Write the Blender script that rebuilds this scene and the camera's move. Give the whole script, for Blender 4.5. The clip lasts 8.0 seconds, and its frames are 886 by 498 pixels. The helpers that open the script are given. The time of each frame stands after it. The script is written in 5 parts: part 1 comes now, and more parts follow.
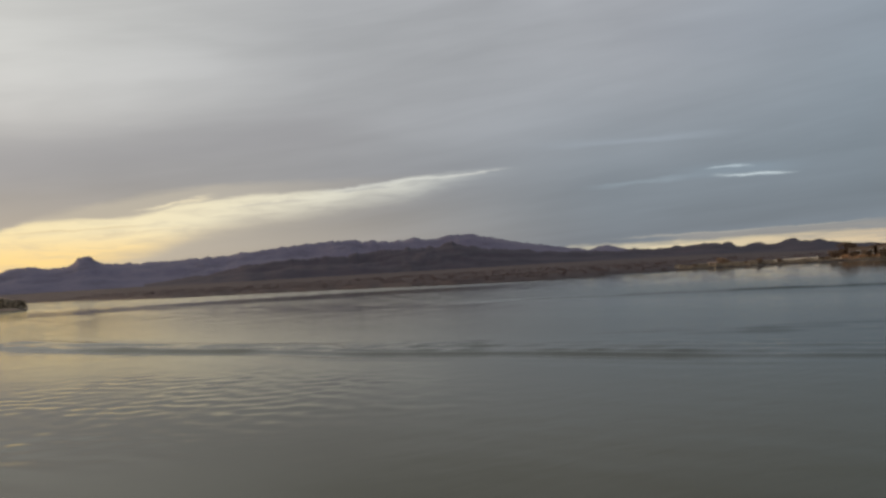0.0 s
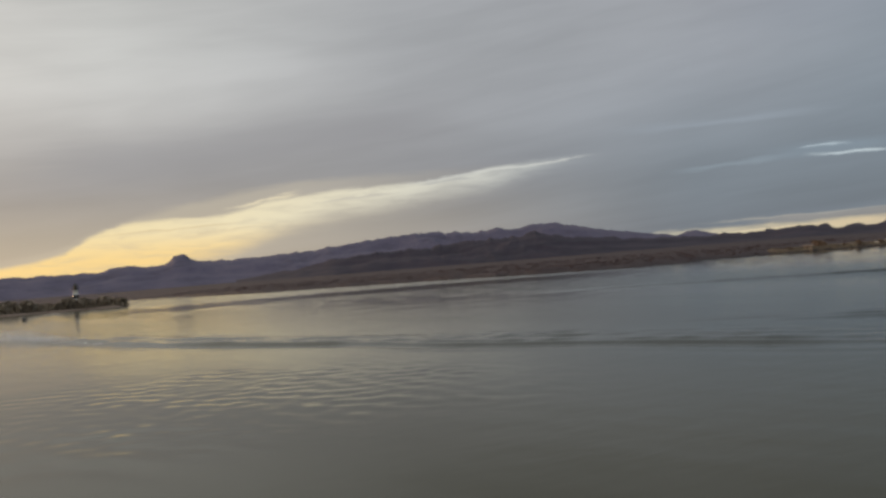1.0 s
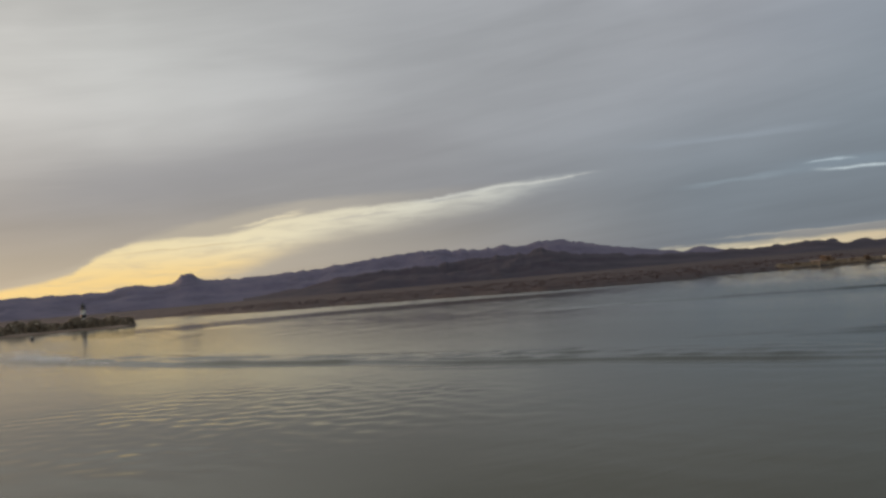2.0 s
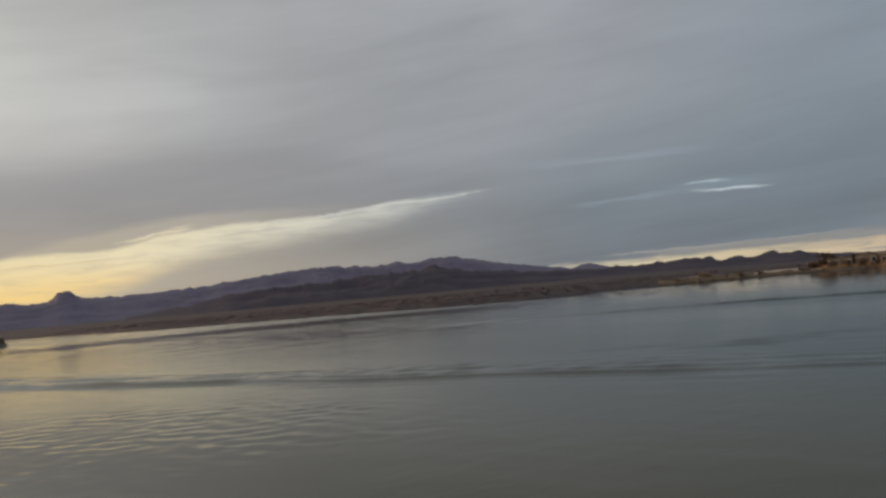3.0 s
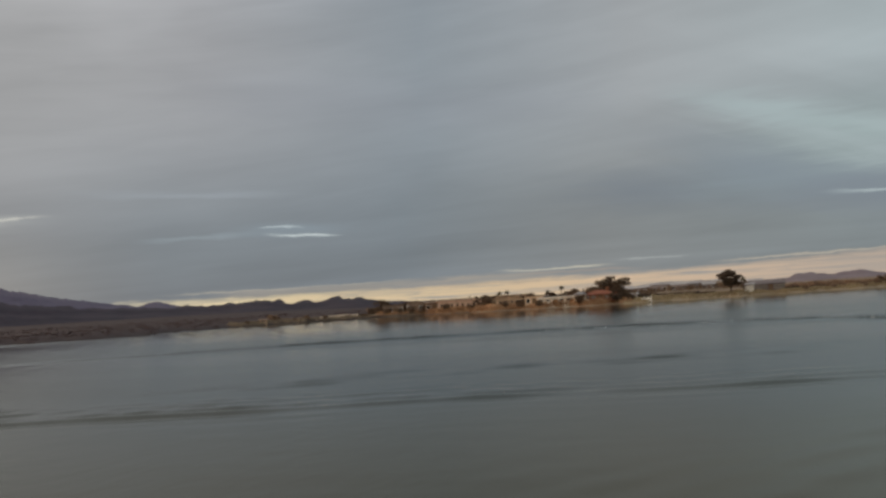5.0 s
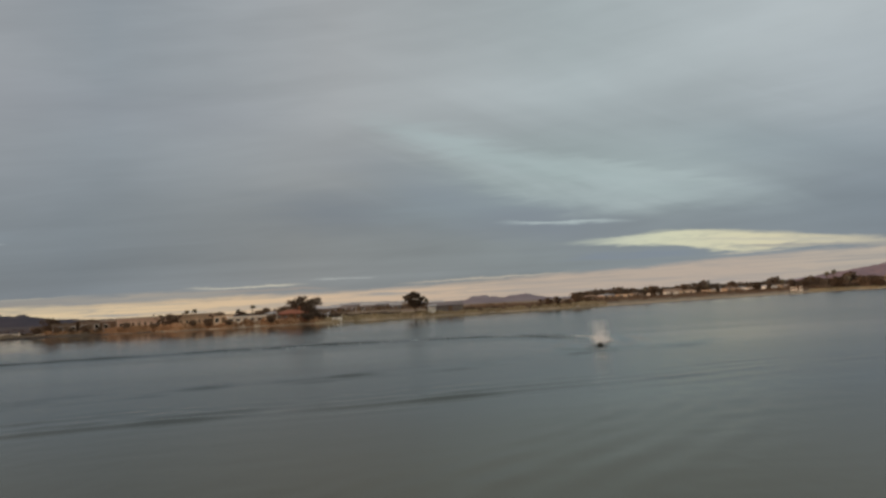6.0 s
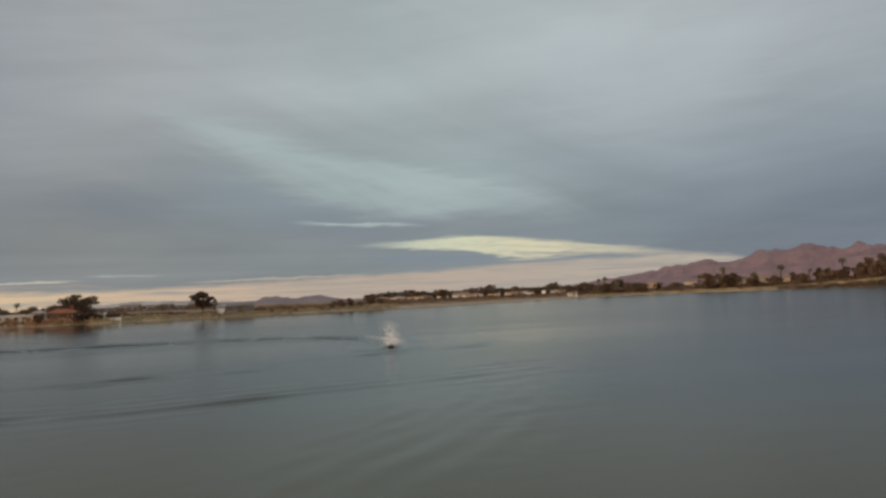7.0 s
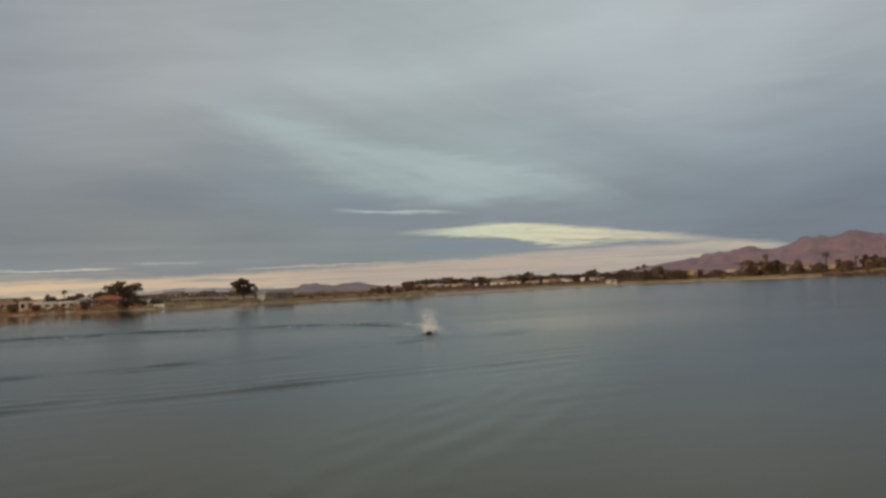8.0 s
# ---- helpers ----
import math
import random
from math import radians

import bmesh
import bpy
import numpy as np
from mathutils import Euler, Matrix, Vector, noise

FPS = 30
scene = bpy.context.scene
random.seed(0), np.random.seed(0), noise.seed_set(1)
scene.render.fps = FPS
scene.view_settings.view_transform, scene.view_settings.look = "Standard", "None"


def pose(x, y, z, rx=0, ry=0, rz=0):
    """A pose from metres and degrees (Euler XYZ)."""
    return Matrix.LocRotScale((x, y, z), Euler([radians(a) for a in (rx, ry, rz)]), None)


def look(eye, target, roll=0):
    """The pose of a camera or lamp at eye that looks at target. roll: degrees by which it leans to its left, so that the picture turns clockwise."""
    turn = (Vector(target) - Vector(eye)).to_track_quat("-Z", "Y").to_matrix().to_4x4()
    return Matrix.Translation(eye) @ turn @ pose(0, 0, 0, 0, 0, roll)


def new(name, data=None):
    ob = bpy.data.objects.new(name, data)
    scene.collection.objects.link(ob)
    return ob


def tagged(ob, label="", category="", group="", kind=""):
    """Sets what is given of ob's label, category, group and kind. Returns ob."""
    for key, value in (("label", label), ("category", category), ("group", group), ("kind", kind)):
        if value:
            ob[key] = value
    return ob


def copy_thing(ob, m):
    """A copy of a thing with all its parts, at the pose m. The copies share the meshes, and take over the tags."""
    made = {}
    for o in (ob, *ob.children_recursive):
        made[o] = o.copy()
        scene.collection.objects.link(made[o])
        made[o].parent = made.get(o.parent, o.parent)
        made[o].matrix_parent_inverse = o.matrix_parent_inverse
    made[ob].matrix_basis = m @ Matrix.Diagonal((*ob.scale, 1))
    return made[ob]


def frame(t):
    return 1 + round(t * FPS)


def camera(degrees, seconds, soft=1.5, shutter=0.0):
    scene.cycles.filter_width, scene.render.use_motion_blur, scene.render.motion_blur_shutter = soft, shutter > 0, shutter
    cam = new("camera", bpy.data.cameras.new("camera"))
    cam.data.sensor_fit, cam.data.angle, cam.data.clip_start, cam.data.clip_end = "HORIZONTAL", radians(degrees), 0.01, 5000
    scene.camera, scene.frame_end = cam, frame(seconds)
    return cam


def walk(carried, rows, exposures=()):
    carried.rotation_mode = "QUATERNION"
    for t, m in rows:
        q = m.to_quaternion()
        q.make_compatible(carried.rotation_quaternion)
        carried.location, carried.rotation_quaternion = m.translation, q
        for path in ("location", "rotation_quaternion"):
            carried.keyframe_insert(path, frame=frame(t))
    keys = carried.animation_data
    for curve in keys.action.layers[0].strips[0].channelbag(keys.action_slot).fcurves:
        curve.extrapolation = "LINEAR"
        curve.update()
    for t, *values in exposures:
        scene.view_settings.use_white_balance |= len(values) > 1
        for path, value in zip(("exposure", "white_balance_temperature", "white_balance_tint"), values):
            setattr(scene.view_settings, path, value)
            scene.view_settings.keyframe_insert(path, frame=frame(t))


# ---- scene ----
# ---------------- camera and walk ----------------
EYE = 2.5
cam = camera(56.8, 8.0, soft=2.8)
TURNS = [  # seconds, heading, pitch, roll in degrees
    (0.0, 0.0, 1.85, 3.32), (0.5, 3.88, 1.48, 3.94), (1.0, 5.86, 1.59, 4.57), (1.2, 6.5, 1.85, 4.7), (2.3, 5.95, 3.09, 5.3),
    (2.5, 4.26, 3.14, 5.41), (3.0, -1.14, 3.37, 5.16), (3.5, -5.77, 3.72, 5.15), (4.0, -12.14, 4.08, 4.56),
    (5.3, -36.85, 3.92, 3.51), (5.5, -41.12, 3.98, 3.47), (6.0, -51.86, 4.03, 3.19), (6.5, -60.32, 4.07, 2.65),
    (7.0, -66.25, 3.43, 2.53), (7.5, -69.07, 3.24, 2.34), (8.0, -63.6, 2.65, 2.46)]
walk(cam, [(t, pose(0.05, 0.03, EYE, 90 + p, r, h)) for t, h, p, r in TURNS],
     [(0.0, 0.09, 6250, 10), (0.5, 0.01, 6200, 10), (1.0, 0.0, 6200, 10), (2.5, -0.08, 6200, 10), (3.5, -0.1, 6300, 10), (4.2, -0.06, 6400, 10), (5.5, 0.03, 6550, 10), (8.0, 0.04, 6550, 10)])

# ---------------- world: overcast dusk sky with gaps near the horizon ----------------
SUN_AZ, SUN_EL = 56.0, 4.0      # bearing to the left of straight ahead, height


class Nodes:
    """Short calls for building a node tree."""

    def __init__(self, tree):
        self.tree = tree

    def add(self, kind):
        return self.tree.nodes.new(kind)

    def put(self, socket, v):
        if isinstance(v, (int, float)):
            socket.default_value = v
        elif isinstance(v, tuple):
            socket.default_value = v if len(v) == len(socket.default_value) else (*v, 1.0)
        else:
            self.tree.links.new(v, socket)

    def m(self, op, a, b=0.0, c=0.0, clamp=False):
        n = self.add("ShaderNodeMath")
        n.operation, n.use_clamp = op, clamp
        for s, v in zip(n.inputs, (a, b, c)):
            self.put(s, v)
        return n.outputs[0]

    def step(self, v, lo, hi):
        """0 at lo, 1 at hi, smooth between; lo may be the larger."""
        n = self.add("ShaderNodeMapRange")
        n.interpolation_type = "SMOOTHSTEP"
        for i, x in enumerate((v, lo, hi, 0.0, 1.0)):
            self.put(n.inputs[i], x)
        return n.outputs[0]

    def ramp(self, v, stops):
        n = self.add("ShaderNodeValToRGB")
        self.put(n.inputs[0], v)
        els = n.color_ramp.elements
        while len(els) < len(stops):
            els.new(0.5)
        for e, (p, c) in zip(els, stops):
            e.position, e.color = p, (*c, 1) if isinstance(c, tuple) else (c, c, c, 1)
        return n.outputs[0]

    def mix(self, f, a, b):
        n = self.add("ShaderNodeMix")
        n.data_type = "RGBA"
        self.put(n.inputs[0], f), self.put(n.inputs[6], a), self.put(n.inputs[7], b)
        return n.outputs[2]

    def noise(self, vec, scale, detail=3.0, rough=0.5, distort=0.0):
        n = self.add("ShaderNodeTexNoise")
        if vec is not None:
            self.tree.links.new(vec, n.inputs["Vector"])
        n.inputs["Scale"].default_value, n.inputs["Detail"].default_value = scale, detail
        n.inputs["Roughness"].default_value, n.inputs["Distortion"].default_value = rough, distort
        return n.outputs[0]

    def vec(self, x, y, z=0.0):
        n = self.add("ShaderNodeCombineXYZ")
        for s, v in zip(n.inputs, (x, y, z)):
            self.put(s, v)
        return n.outputs[0]


def srgb(r, g, b):
    return tuple(((c / 255 + 0.055) / 1.055) ** 2.4 if c > 10 else c / 3294 for c in (r, g, b))


world = bpy.data.worlds.new("dusk_sky")
scene.world = world
world.use_nodes = True
world.node_tree.nodes.clear()
W = Nodes(world.node_tree)
coord = W.add("ShaderNodeTexCoord")
xyz = W.add("ShaderNodeSeparateXYZ")
W.put(xyz.inputs[0], coord.outputs["Generated"])
dx, dy, dz = xyz.outputs
az0 = W.m("MULTIPLY", W.m("ARCTAN2", W.m("MULTIPLY", dx, -1.0), dy), 57.2958)
el0 = W.m("MULTIPLY", W.m("ARCSINE", dz), 57.2958)
# the deck above, seen in perspective: its rolls run towards the low sun
lift = W.m("ADD", W.m("MAXIMUM", dz, 0.0), 0.035)
px, py = W.m("DIVIDE", dx, lift), W.m("DIVIDE", dy, lift)
ca, sa = math.cos(radians(46)), math.sin(radians(46))
along = W.m("SUBTRACT", W.m("MULTIPLY", py, ca), W.m("MULTIPLY", px, sa))
across = W.m("ADD", W.m("MULTIPLY", py, sa), W.m("MULTIPLY", px, ca))
roll_a = W.noise(W.vec(W.m("MULTIPLY", along, 0.05), W.m("MULTIPLY", across, 0.36)), 1.0, 3.0, 0.45, 0.3)
roll_b = W.noise(W.vec(W.m("MULTIPLY", along, 0.12), W.m("MULTIPLY", across, 0.9), 5.0), 1.0, 3.0, 0.5, 0.5)
soft_b = W.noise(W.vec(W.m("MULTIPLY", az0, 0.045), W.m("ADD", W.m("MULTIPLY", el0, 0.16), W.m("MULTIPLY", az0, 0.012)), 3.0), 1.0, 3.0, 0.45, 0.35)
# long thin wisps: cloud edges are drawn out sideways
wisp = W.noise(W.vec(W.m("MULTIPLY", az0, 0.11), W.m("MULTIPLY", el0, 0.9)), 1.0, 6.0, 0.62)
wisp2 = W.noise(W.vec(W.m("MULTIPLY", az0, 0.16), W.m("MULTIPLY", el0, 2.4), 7.0), 1.0, 5.0, 0.62, 0.4)
el = W.m("ADD", el0, W.m("ADD", W.m("MULTIPLY", W.m("SUBTRACT", wisp, 0.5), 1.5), W.m("MULTIPLY", W.m("SUBTRACT", roll_b, 0.5), 0.9)))
az = W.m("ADD", az0, W.m("MULTIPLY", W.m("SUBTRACT", wisp2, 0.5), 5.0))
# the same with less tearing, for the sharper edges of the gaps
torn_f = W.noise(W.vec(W.m("MULTIPLY", az0, 0.35), W.m("MULTIPLY", el0, 2.2), 13.0), 1.0, 5.0, 0.6, 0.5)
el1 = W.m("ADD", el0, W.m("ADD", W.m("MULTIPLY", W.m("SUBTRACT", wisp, 0.5), 0.4), W.m("MULTIPLY", W.m("SUBTRACT", torn_f, 0.5), 0.55)))
az1 = W.m("ADD", az0, W.m("MULTIPLY", W.m("SUBTRACT", torn_f, 0.5), 2.0))


def span(a):
    """Bearing mapped to 0..1 for a ramp, from 60 degrees left to 120 right."""
    return W.m("DIVIDE", W.m("SUBTRACT", 60.0, a), 180.0)


def at_az(pairs, scale=1.0):
    return [((60.0 - a) / 180.0, v if isinstance(v, tuple) else v * scale) for a, v in sorted(pairs, key=lambda p: -p[0])]


def edge(pairs, a):
    """A height that changes with the bearing, in degrees."""
    return W.m("MULTIPLY", W.ramp(span(a), at_az(pairs, 0.1)), 10.0)


low = W.ramp(span(az0), at_az([(45, srgb(166, 158, 152)), (25, srgb(157, 152, 151)), (5, srgb(141, 141, 145)), (-12, srgb(125, 133, 142)), (-28, srgb(121, 131, 141)),
                               (-42, srgb(132, 138, 143)), (-60, srgb(131, 142, 149)), (-75, srgb(124, 136, 147)), (-92, srgb(112, 124, 140)), (-115, srgb(110, 122, 137))]))
high = W.ramp(span(az0), at_az([(45, srgb(218, 213, 205)), (27, srgb(203, 202, 198)), (8, srgb(171, 172, 174)), (-15, srgb(162, 165, 171)), (-30, srgb(147, 157, 167)),
                                (-45, srgb(160, 166, 172)), (-62, srgb(162, 174, 180)), (-80, srgb(172, 182, 189)), (-100, srgb(160, 170, 178))]))
sky = W.mix(W.step(el0, 4.0, 17.0), low, high)
body = W.m("ADD", 0.48, W.m("ADD", W.m("MULTIPLY", soft_b, 0.56), W.m("ADD", W.m("MULTIPLY", roll_a, 0.32), W.m("MULTIPLY", roll_b, 0.14))))
# fine torn cloud: drawn out in slanting lines on the town side, nearly level elsewhere
slant = W.m("MULTIPLY", W.m("MULTIPLY", W.step(az0, -38.0, -52.0), W.step(az0, -88.0, -72.0)), W.step(el0, 4.0, 7.0))
torn_a = W.noise(W.vec(W.m("MULTIPLY", az0, 0.055), W.m("MULTIPLY", W.m("SUBTRACT", el0, W.m("MULTIPLY", az0, 0.40)), 0.36), 2.0), 1.0, 4.0, 0.5, 0.9)
torn_b = W.noise(W.vec(W.m("MULTIPLY", az0, 0.07), W.m("MULTIPLY", W.m("ADD", el0, W.m("MULTIPLY", az0, 0.10)), 0.6), 8.0), 1.0, 6.0, 0.6, 0.4)
torn = W.m("ADD", W.m("MULTIPLY", W.m("SUBTRACT", torn_a, 0.5), W.m("MULTIPLY", slant, W.m("ADD", 0.12, W.m("MULTIPLY", W.step(el0, 15.0, 9.0), 0.26)))), W.m("MULTIPLY", W.m("SUBTRACT", torn_b, 0.5), W.m("SUBTRACT", 0.24, W.m("MULTIPLY", slant, 0.10))))
body = W.m("ADD", body, torn)
body = W.m("MULTIPLY", body, W.m("ADD", 1.0, W.m("MULTIPLY", W.step(el0, 22.0, 55.0), 0.35)))
shade = W.add("ShaderNodeMix")
shade.data_type, shade.blend_type = "RGBA", "MULTIPLY"
shade.inputs[0].default_value = 1.0
W.put(shade.inputs[6], sky), W.put(shade.inputs[7], W.vec(W.m("MULTIPLY", body, 1.02), body, W.m("MULTIPLY", body, 0.965)))
sky = shade.outputs[2]


def lay(mask, colour):
    global sky
    sky = W.mix(mask, sky, colour)


def streak(a0, a1, e0, e1, thick, colour, most=1.0, edge_az=2.0, crisp=False):
    """A thin bright slit in the deck, from bearing a0 (left) to a1."""
    a, e = (az1, el1) if crisp else (az, el)
    t = W.m("DIVIDE", W.m("SUBTRACT", a0, a), a0 - a1)
    mid = W.m("ADD", e0, W.m("MULTIPLY", t, e1 - e0))
    off = W.m("ABSOLUTE", W.m("SUBTRACT", e, mid))
    win = W.m("MULTIPLY", W.step(a, a0, a0 - edge_az), W.step(a, a1, a1 + edge_az))
    lay(W.m("MULTIPLY", W.m("MULTIPLY", win, W.step(off, thick * 1.3, 0.0)), most), colour)


# broad soft rolls: darker bellies and thinner, lighter places
streak(-10.0, -46.0, 15.5, 13.0, 2.2, srgb(132, 136, 144), 0.3, 10.0)
streak(-36.0, -66.0, 7.6, 5.6, 1.9, srgb(118, 128, 140), 0.5, 9.0)
streak(-45.0, -72.0, 13.6, 5.9, 1.0, srgb(168, 184, 186), 0.6, 8.0)
streak(-46.0, -63.0, 8.6, 5.2, 1.1, srgb(122, 131, 143), 0.4, 7.0)
streak(-58.0, -75.0, 10.6, 6.2, 0.5, srgb(176, 190, 192), 0.45, 6.0)
streak(-72.0, -92.0, 13.0, 14.5, 3.2, srgb(180, 190, 196), 0.5, 8.0)
streak(-66.0, -84.0, 10.5, 8.0, 1.6, srgb(136, 149, 157), 0.45, 8.0)
streak(36.0, 2.0, 8.2, 10.5, 2.2, srgb(152, 149, 150), 0.5, 9.0)
# warm glow where the sun stands behind the deck
glow = W.m("MULTIPLY", W.step(az0, -12.0, 26.0), W.step(el0, 8.0, 2.0))
lay(W.m("MULTIPLY", glow, 0.5), srgb(210, 192, 160))
# lighter, greenish opening in the deck
patch = W.m("MULTIPLY", W.m("MULTIPLY", W.step(az, -45.0, -57.0), W.step(az, -79.0, -66.0)), W.m("MULTIPLY", W.step(el, 4.9, 7.2), W.step(el, 13.0, 8.5)))
lay(W.m("MULTIPLY", patch, 0.38), srgb(168, 186, 186))
# a torn edge where a dark tongue of the deck runs under lighter, thinner cloud
torn_edge = W.m("MULTIPLY", W.ramp(span(az), at_az([(-36, 15.5), (-44, 13.0), (-50, 10.4), (-56, 8.0), (-61, 6.4), (-66, 5.7), (-74, 5.2)], 0.05)), 20.0)
over = W.m("SUBTRACT", W.m("ADD", el, W.m("MULTIPLY", W.m("SUBTRACT", torn_a, 0.5), 2.5)), torn_edge)
tongue = W.m("MULTIPLY", W.m("MULTIPLY", W.step(over, 0.9, -0.9), W.step(over, -4.5, -1.2)), W.m("MULTIPLY", W.step(az0, -37.0, -50.0), W.step(az0, -70.0, -60.0)))
lay(W.m("MULTIPLY", W.m("MULTIPLY", tongue, W.step(el0, 13.0, 7.5)), 0.42), srgb(121, 130, 143))
veil = W.m("MULTIPLY", W.m("MULTIPLY", W.step(over, -0.5, 1.2), W.step(over, 4.6, 0.9)), W.m("MULTIPLY", W.step(az0, -44.0, -56.0), W.step(az0, -79.0, -68.0)))
lay(W.m("MULTIPLY", veil, W.m("ADD", 0.12, W.m("MULTIPLY", W.step(torn_a, 0.36, 0.62), W.m("ADD", 0.2, W.m("MULTIPLY", W.step(torn_b, 0.36, 0.64), 0.3))))), srgb(173, 187, 190))
# the long gap over the left mountains, under a fainter, thinner edge of the deck
up = edge([(50, 1.6), (36, 2.1), (32.2, 2.6), (30.4, 3.1), (28.8, 4.1), (26.7, 4.8), (23.9, 4.95), (20.9, 4.95), (19.2, 5.3), (17.6, 5.75), (15.7, 5.95), (12.5, 6.25), (6.8, 6.45), (4.0, 6.6), (1.7, 7.0), (-3.3, 7.3), (-9, 7.4)], az0)
dn = edge([(50, 0.0), (25, 1.6), (23, 2.2), (20, 2.85), (16.8, 4.1), (14.7, 4.6), (12.5, 4.95), (9.3, 5.2), (5.9, 5.7), (2.5, 5.95), (-0.8, 6.65), (-3.3, 7.05), (-9, 7.4)], az0)
thin = edge([(50, 1.9), (36, 2.4), (31, 3.3), (28.8, 4.3), (26.1, 5.25), (22.8, 6.0), (18.8, 6.7), (15.6, 7.1), (9, 7.15), (2, 7.3), (-9, 7.5)], az0)
halo = W.m("MULTIPLY", W.m("MULTIPLY", W.step(el1, W.m("ADD", thin, 0.15), W.m("SUBTRACT", thin, 0.45)), W.step(el1, W.m("SUBTRACT", dn, 1.6), dn)), W.step(az0, -2.0, 20.0))
lay(W.m("MULTIPLY", halo, 0.42), srgb(206, 192, 166))
gap = W.m("MULTIPLY", W.step(el1, W.m("ADD", up, 0.16), W.m("SUBTRACT", up, 0.2)), W.step(el1, W.m("SUBTRACT", dn, 1.1), W.m("ADD", dn, 0.75)))
gap = W.m("MULTIPLY", gap, W.step(az0, -7.5, 3.0))
gap_colour = W.mix(W.step(el0, 4.6, 2.0), W.ramp(span(az0), at_az([(34, srgb(247, 222, 164)), (20, srgb(242, 226, 186)), (8, srgb(222, 216, 196)), (-5, srgb(188, 192, 192))])), srgb(253, 216, 143))
lay(W.m("MULTIPLY", gap, W.m("ADD", 0.64, W.m("MULTIPLY", W.step(torn_f, 0.25, 0.6), 0.36))), gap_colour)
streak(20.8, 14.8, 5.3, 6.35, 0.15, srgb(238, 222, 186), 0.8, 2.2, True)
streak(29.0, 18.5, 4.0, 4.45, 0.10, srgb(214, 190, 148), 0.55, 3.0, True)
streak(24.0, 16.5, 3.4, 4.4, 0.10, srgb(222, 200, 160), 0.4, 2.5, True)
streak(14.8, 8.0, 5.35, 5.85, 0.12, srgb(190, 182, 170), 0.55, 2.0, True)
streak(7.5, 2.6, 6.2, 6.45, 0.10, srgb(172, 170, 168), 0.6, 1.5, True)
streak(9.0, -5.5, 6.3, 7.25, 0.13, srgb(216, 214, 204), 0.6, 3.0, True)
# the band above the far shore
up2 = edge([(-6, 1.0), (-9, 1.45), (-13, 1.42), (-19, 1.46), (-27, 1.46), (-34, 1.5), (-40, 1.5), (-46, 1.45), (-53, 1.6), (-60, 1.9), (-66, 1.98), (-70, 2.15), (-76, 2.35), (-82, 2.35), (-86, 2.0), (-92, 0.8)], az0)
band = W.step(el1, W.m("ADD", up2, 0.14), W.m("SUBTRACT", up2, 0.28))
band = W.m("MULTIPLY", band, W.m("MULTIPLY", W.step(az0, -5.0, -10.0), W.step(az0, -96.0, -84.0)))
band_colour = W.ramp(span(az0), at_az([(-9, srgb(224, 211, 178)), (-20, srgb(218, 199, 163)), (-36, srgb(214, 189, 156)), (-46, srgb(204, 180, 155)), (-58, srgb(184, 168, 154)),
                                       (-72, srgb(180, 167, 156)), (-84, srgb(182, 173, 161))]))
layers = W.noise(W.vec(W.m("MULTIPLY", az0, 0.09), W.m("MULTIPLY", el0, 5.5), 11.0), 1.0, 5.0, 0.6, 0.6)
lay(W.m("MULTIPLY", W.m("MULTIPLY", band, W.m("MAXIMUM", W.step(wisp2, 0.25, 0.5), W.m("MULTIPLY", W.step(az0, -44.0, -58.0), 0.85))), W.m("ADD", 0.6, W.m("MULTIPLY", W.step(layers, 0.34, 0.56), 0.4))), band_colour)
# the lens of clear sky on the right
up3 = edge([(-56, 3.8), (-58.1, 3.9), (-62.8, 4.07), (-65.6, 4.22), (-68.4, 4.33), (-70.7, 4.09), (-74.2, 3.67), (-77.9, 3.19), (-81.2, 2.77), (-84.4, 2.31), (-87, 1.95), (-92, 1.6)], az0)
dn3 = edge([(-56, 3.85), (-60.4, 3.88), (-62.8, 3.62), (-65.6, 3.4), (-68.3, 3.2), (-69.3, 2.85), (-72.2, 2.5), (-74.1, 2.6), (-77.9, 2.55), (-81.2, 2.3), (-86, 2.0), (-92, 1.7)], az0)
lens = W.m("MULTIPLY", W.step(el1, W.m("ADD", up3, 0.1), W.m("SUBTRACT", up3, 0.22)), W.step(el1, W.m("SUBTRACT", dn3, 0.1), W.m("ADD", dn3, 0.16)))
lens = W.m("MULTIPLY", lens, W.m("MULTIPLY", W.step(az0, -58.0, -66.0), W.step(az0, -90.0, -76.0)))
lay(W.m("MULTIPLY", lens, W.m("ADD", 0.5, W.m("MULTIPLY", W.step(torn_f, 0.25, 0.55), 0.5))), W.ramp(span(az0), at_az([(-60, srgb(186, 196, 186)), (-67, srgb(205, 207, 182)), (-74, srgb(210, 204, 176)), (-82, srgb(176, 171, 160))])))
streak(-68.5, -80.0, 3.72, 2.62, 0.09, srgb(186, 184, 172), 0.6, 3.0, True)
streak(-70.5, -84.0, 2.92, 2.35, 0.10, srgb(150, 150, 150), 0.75, 3.0, True)
streak(-69.5, -76.0, 2.42, 2.5, 0.07, srgb(196, 188, 170), 0.6, 2.0, True)
streak(-60.0, -71.0, 2.95, 2.6, 0.25, srgb(124, 136, 150), 0.7, 3.0)
streak(-9.0, -19.0, 5.35, 5.7, 0.22, srgb(154, 166, 174), 0.4, 4.0, True)
streak(-15.0, -26.0, 5.9, 5.7, 0.6, srgb(142, 157, 168), 0.4, 5.0)
streak(-18.3, -24.2, 5.58, 5.28, 0.11, srgb(196, 206, 208), 0.95, 2.0, True)
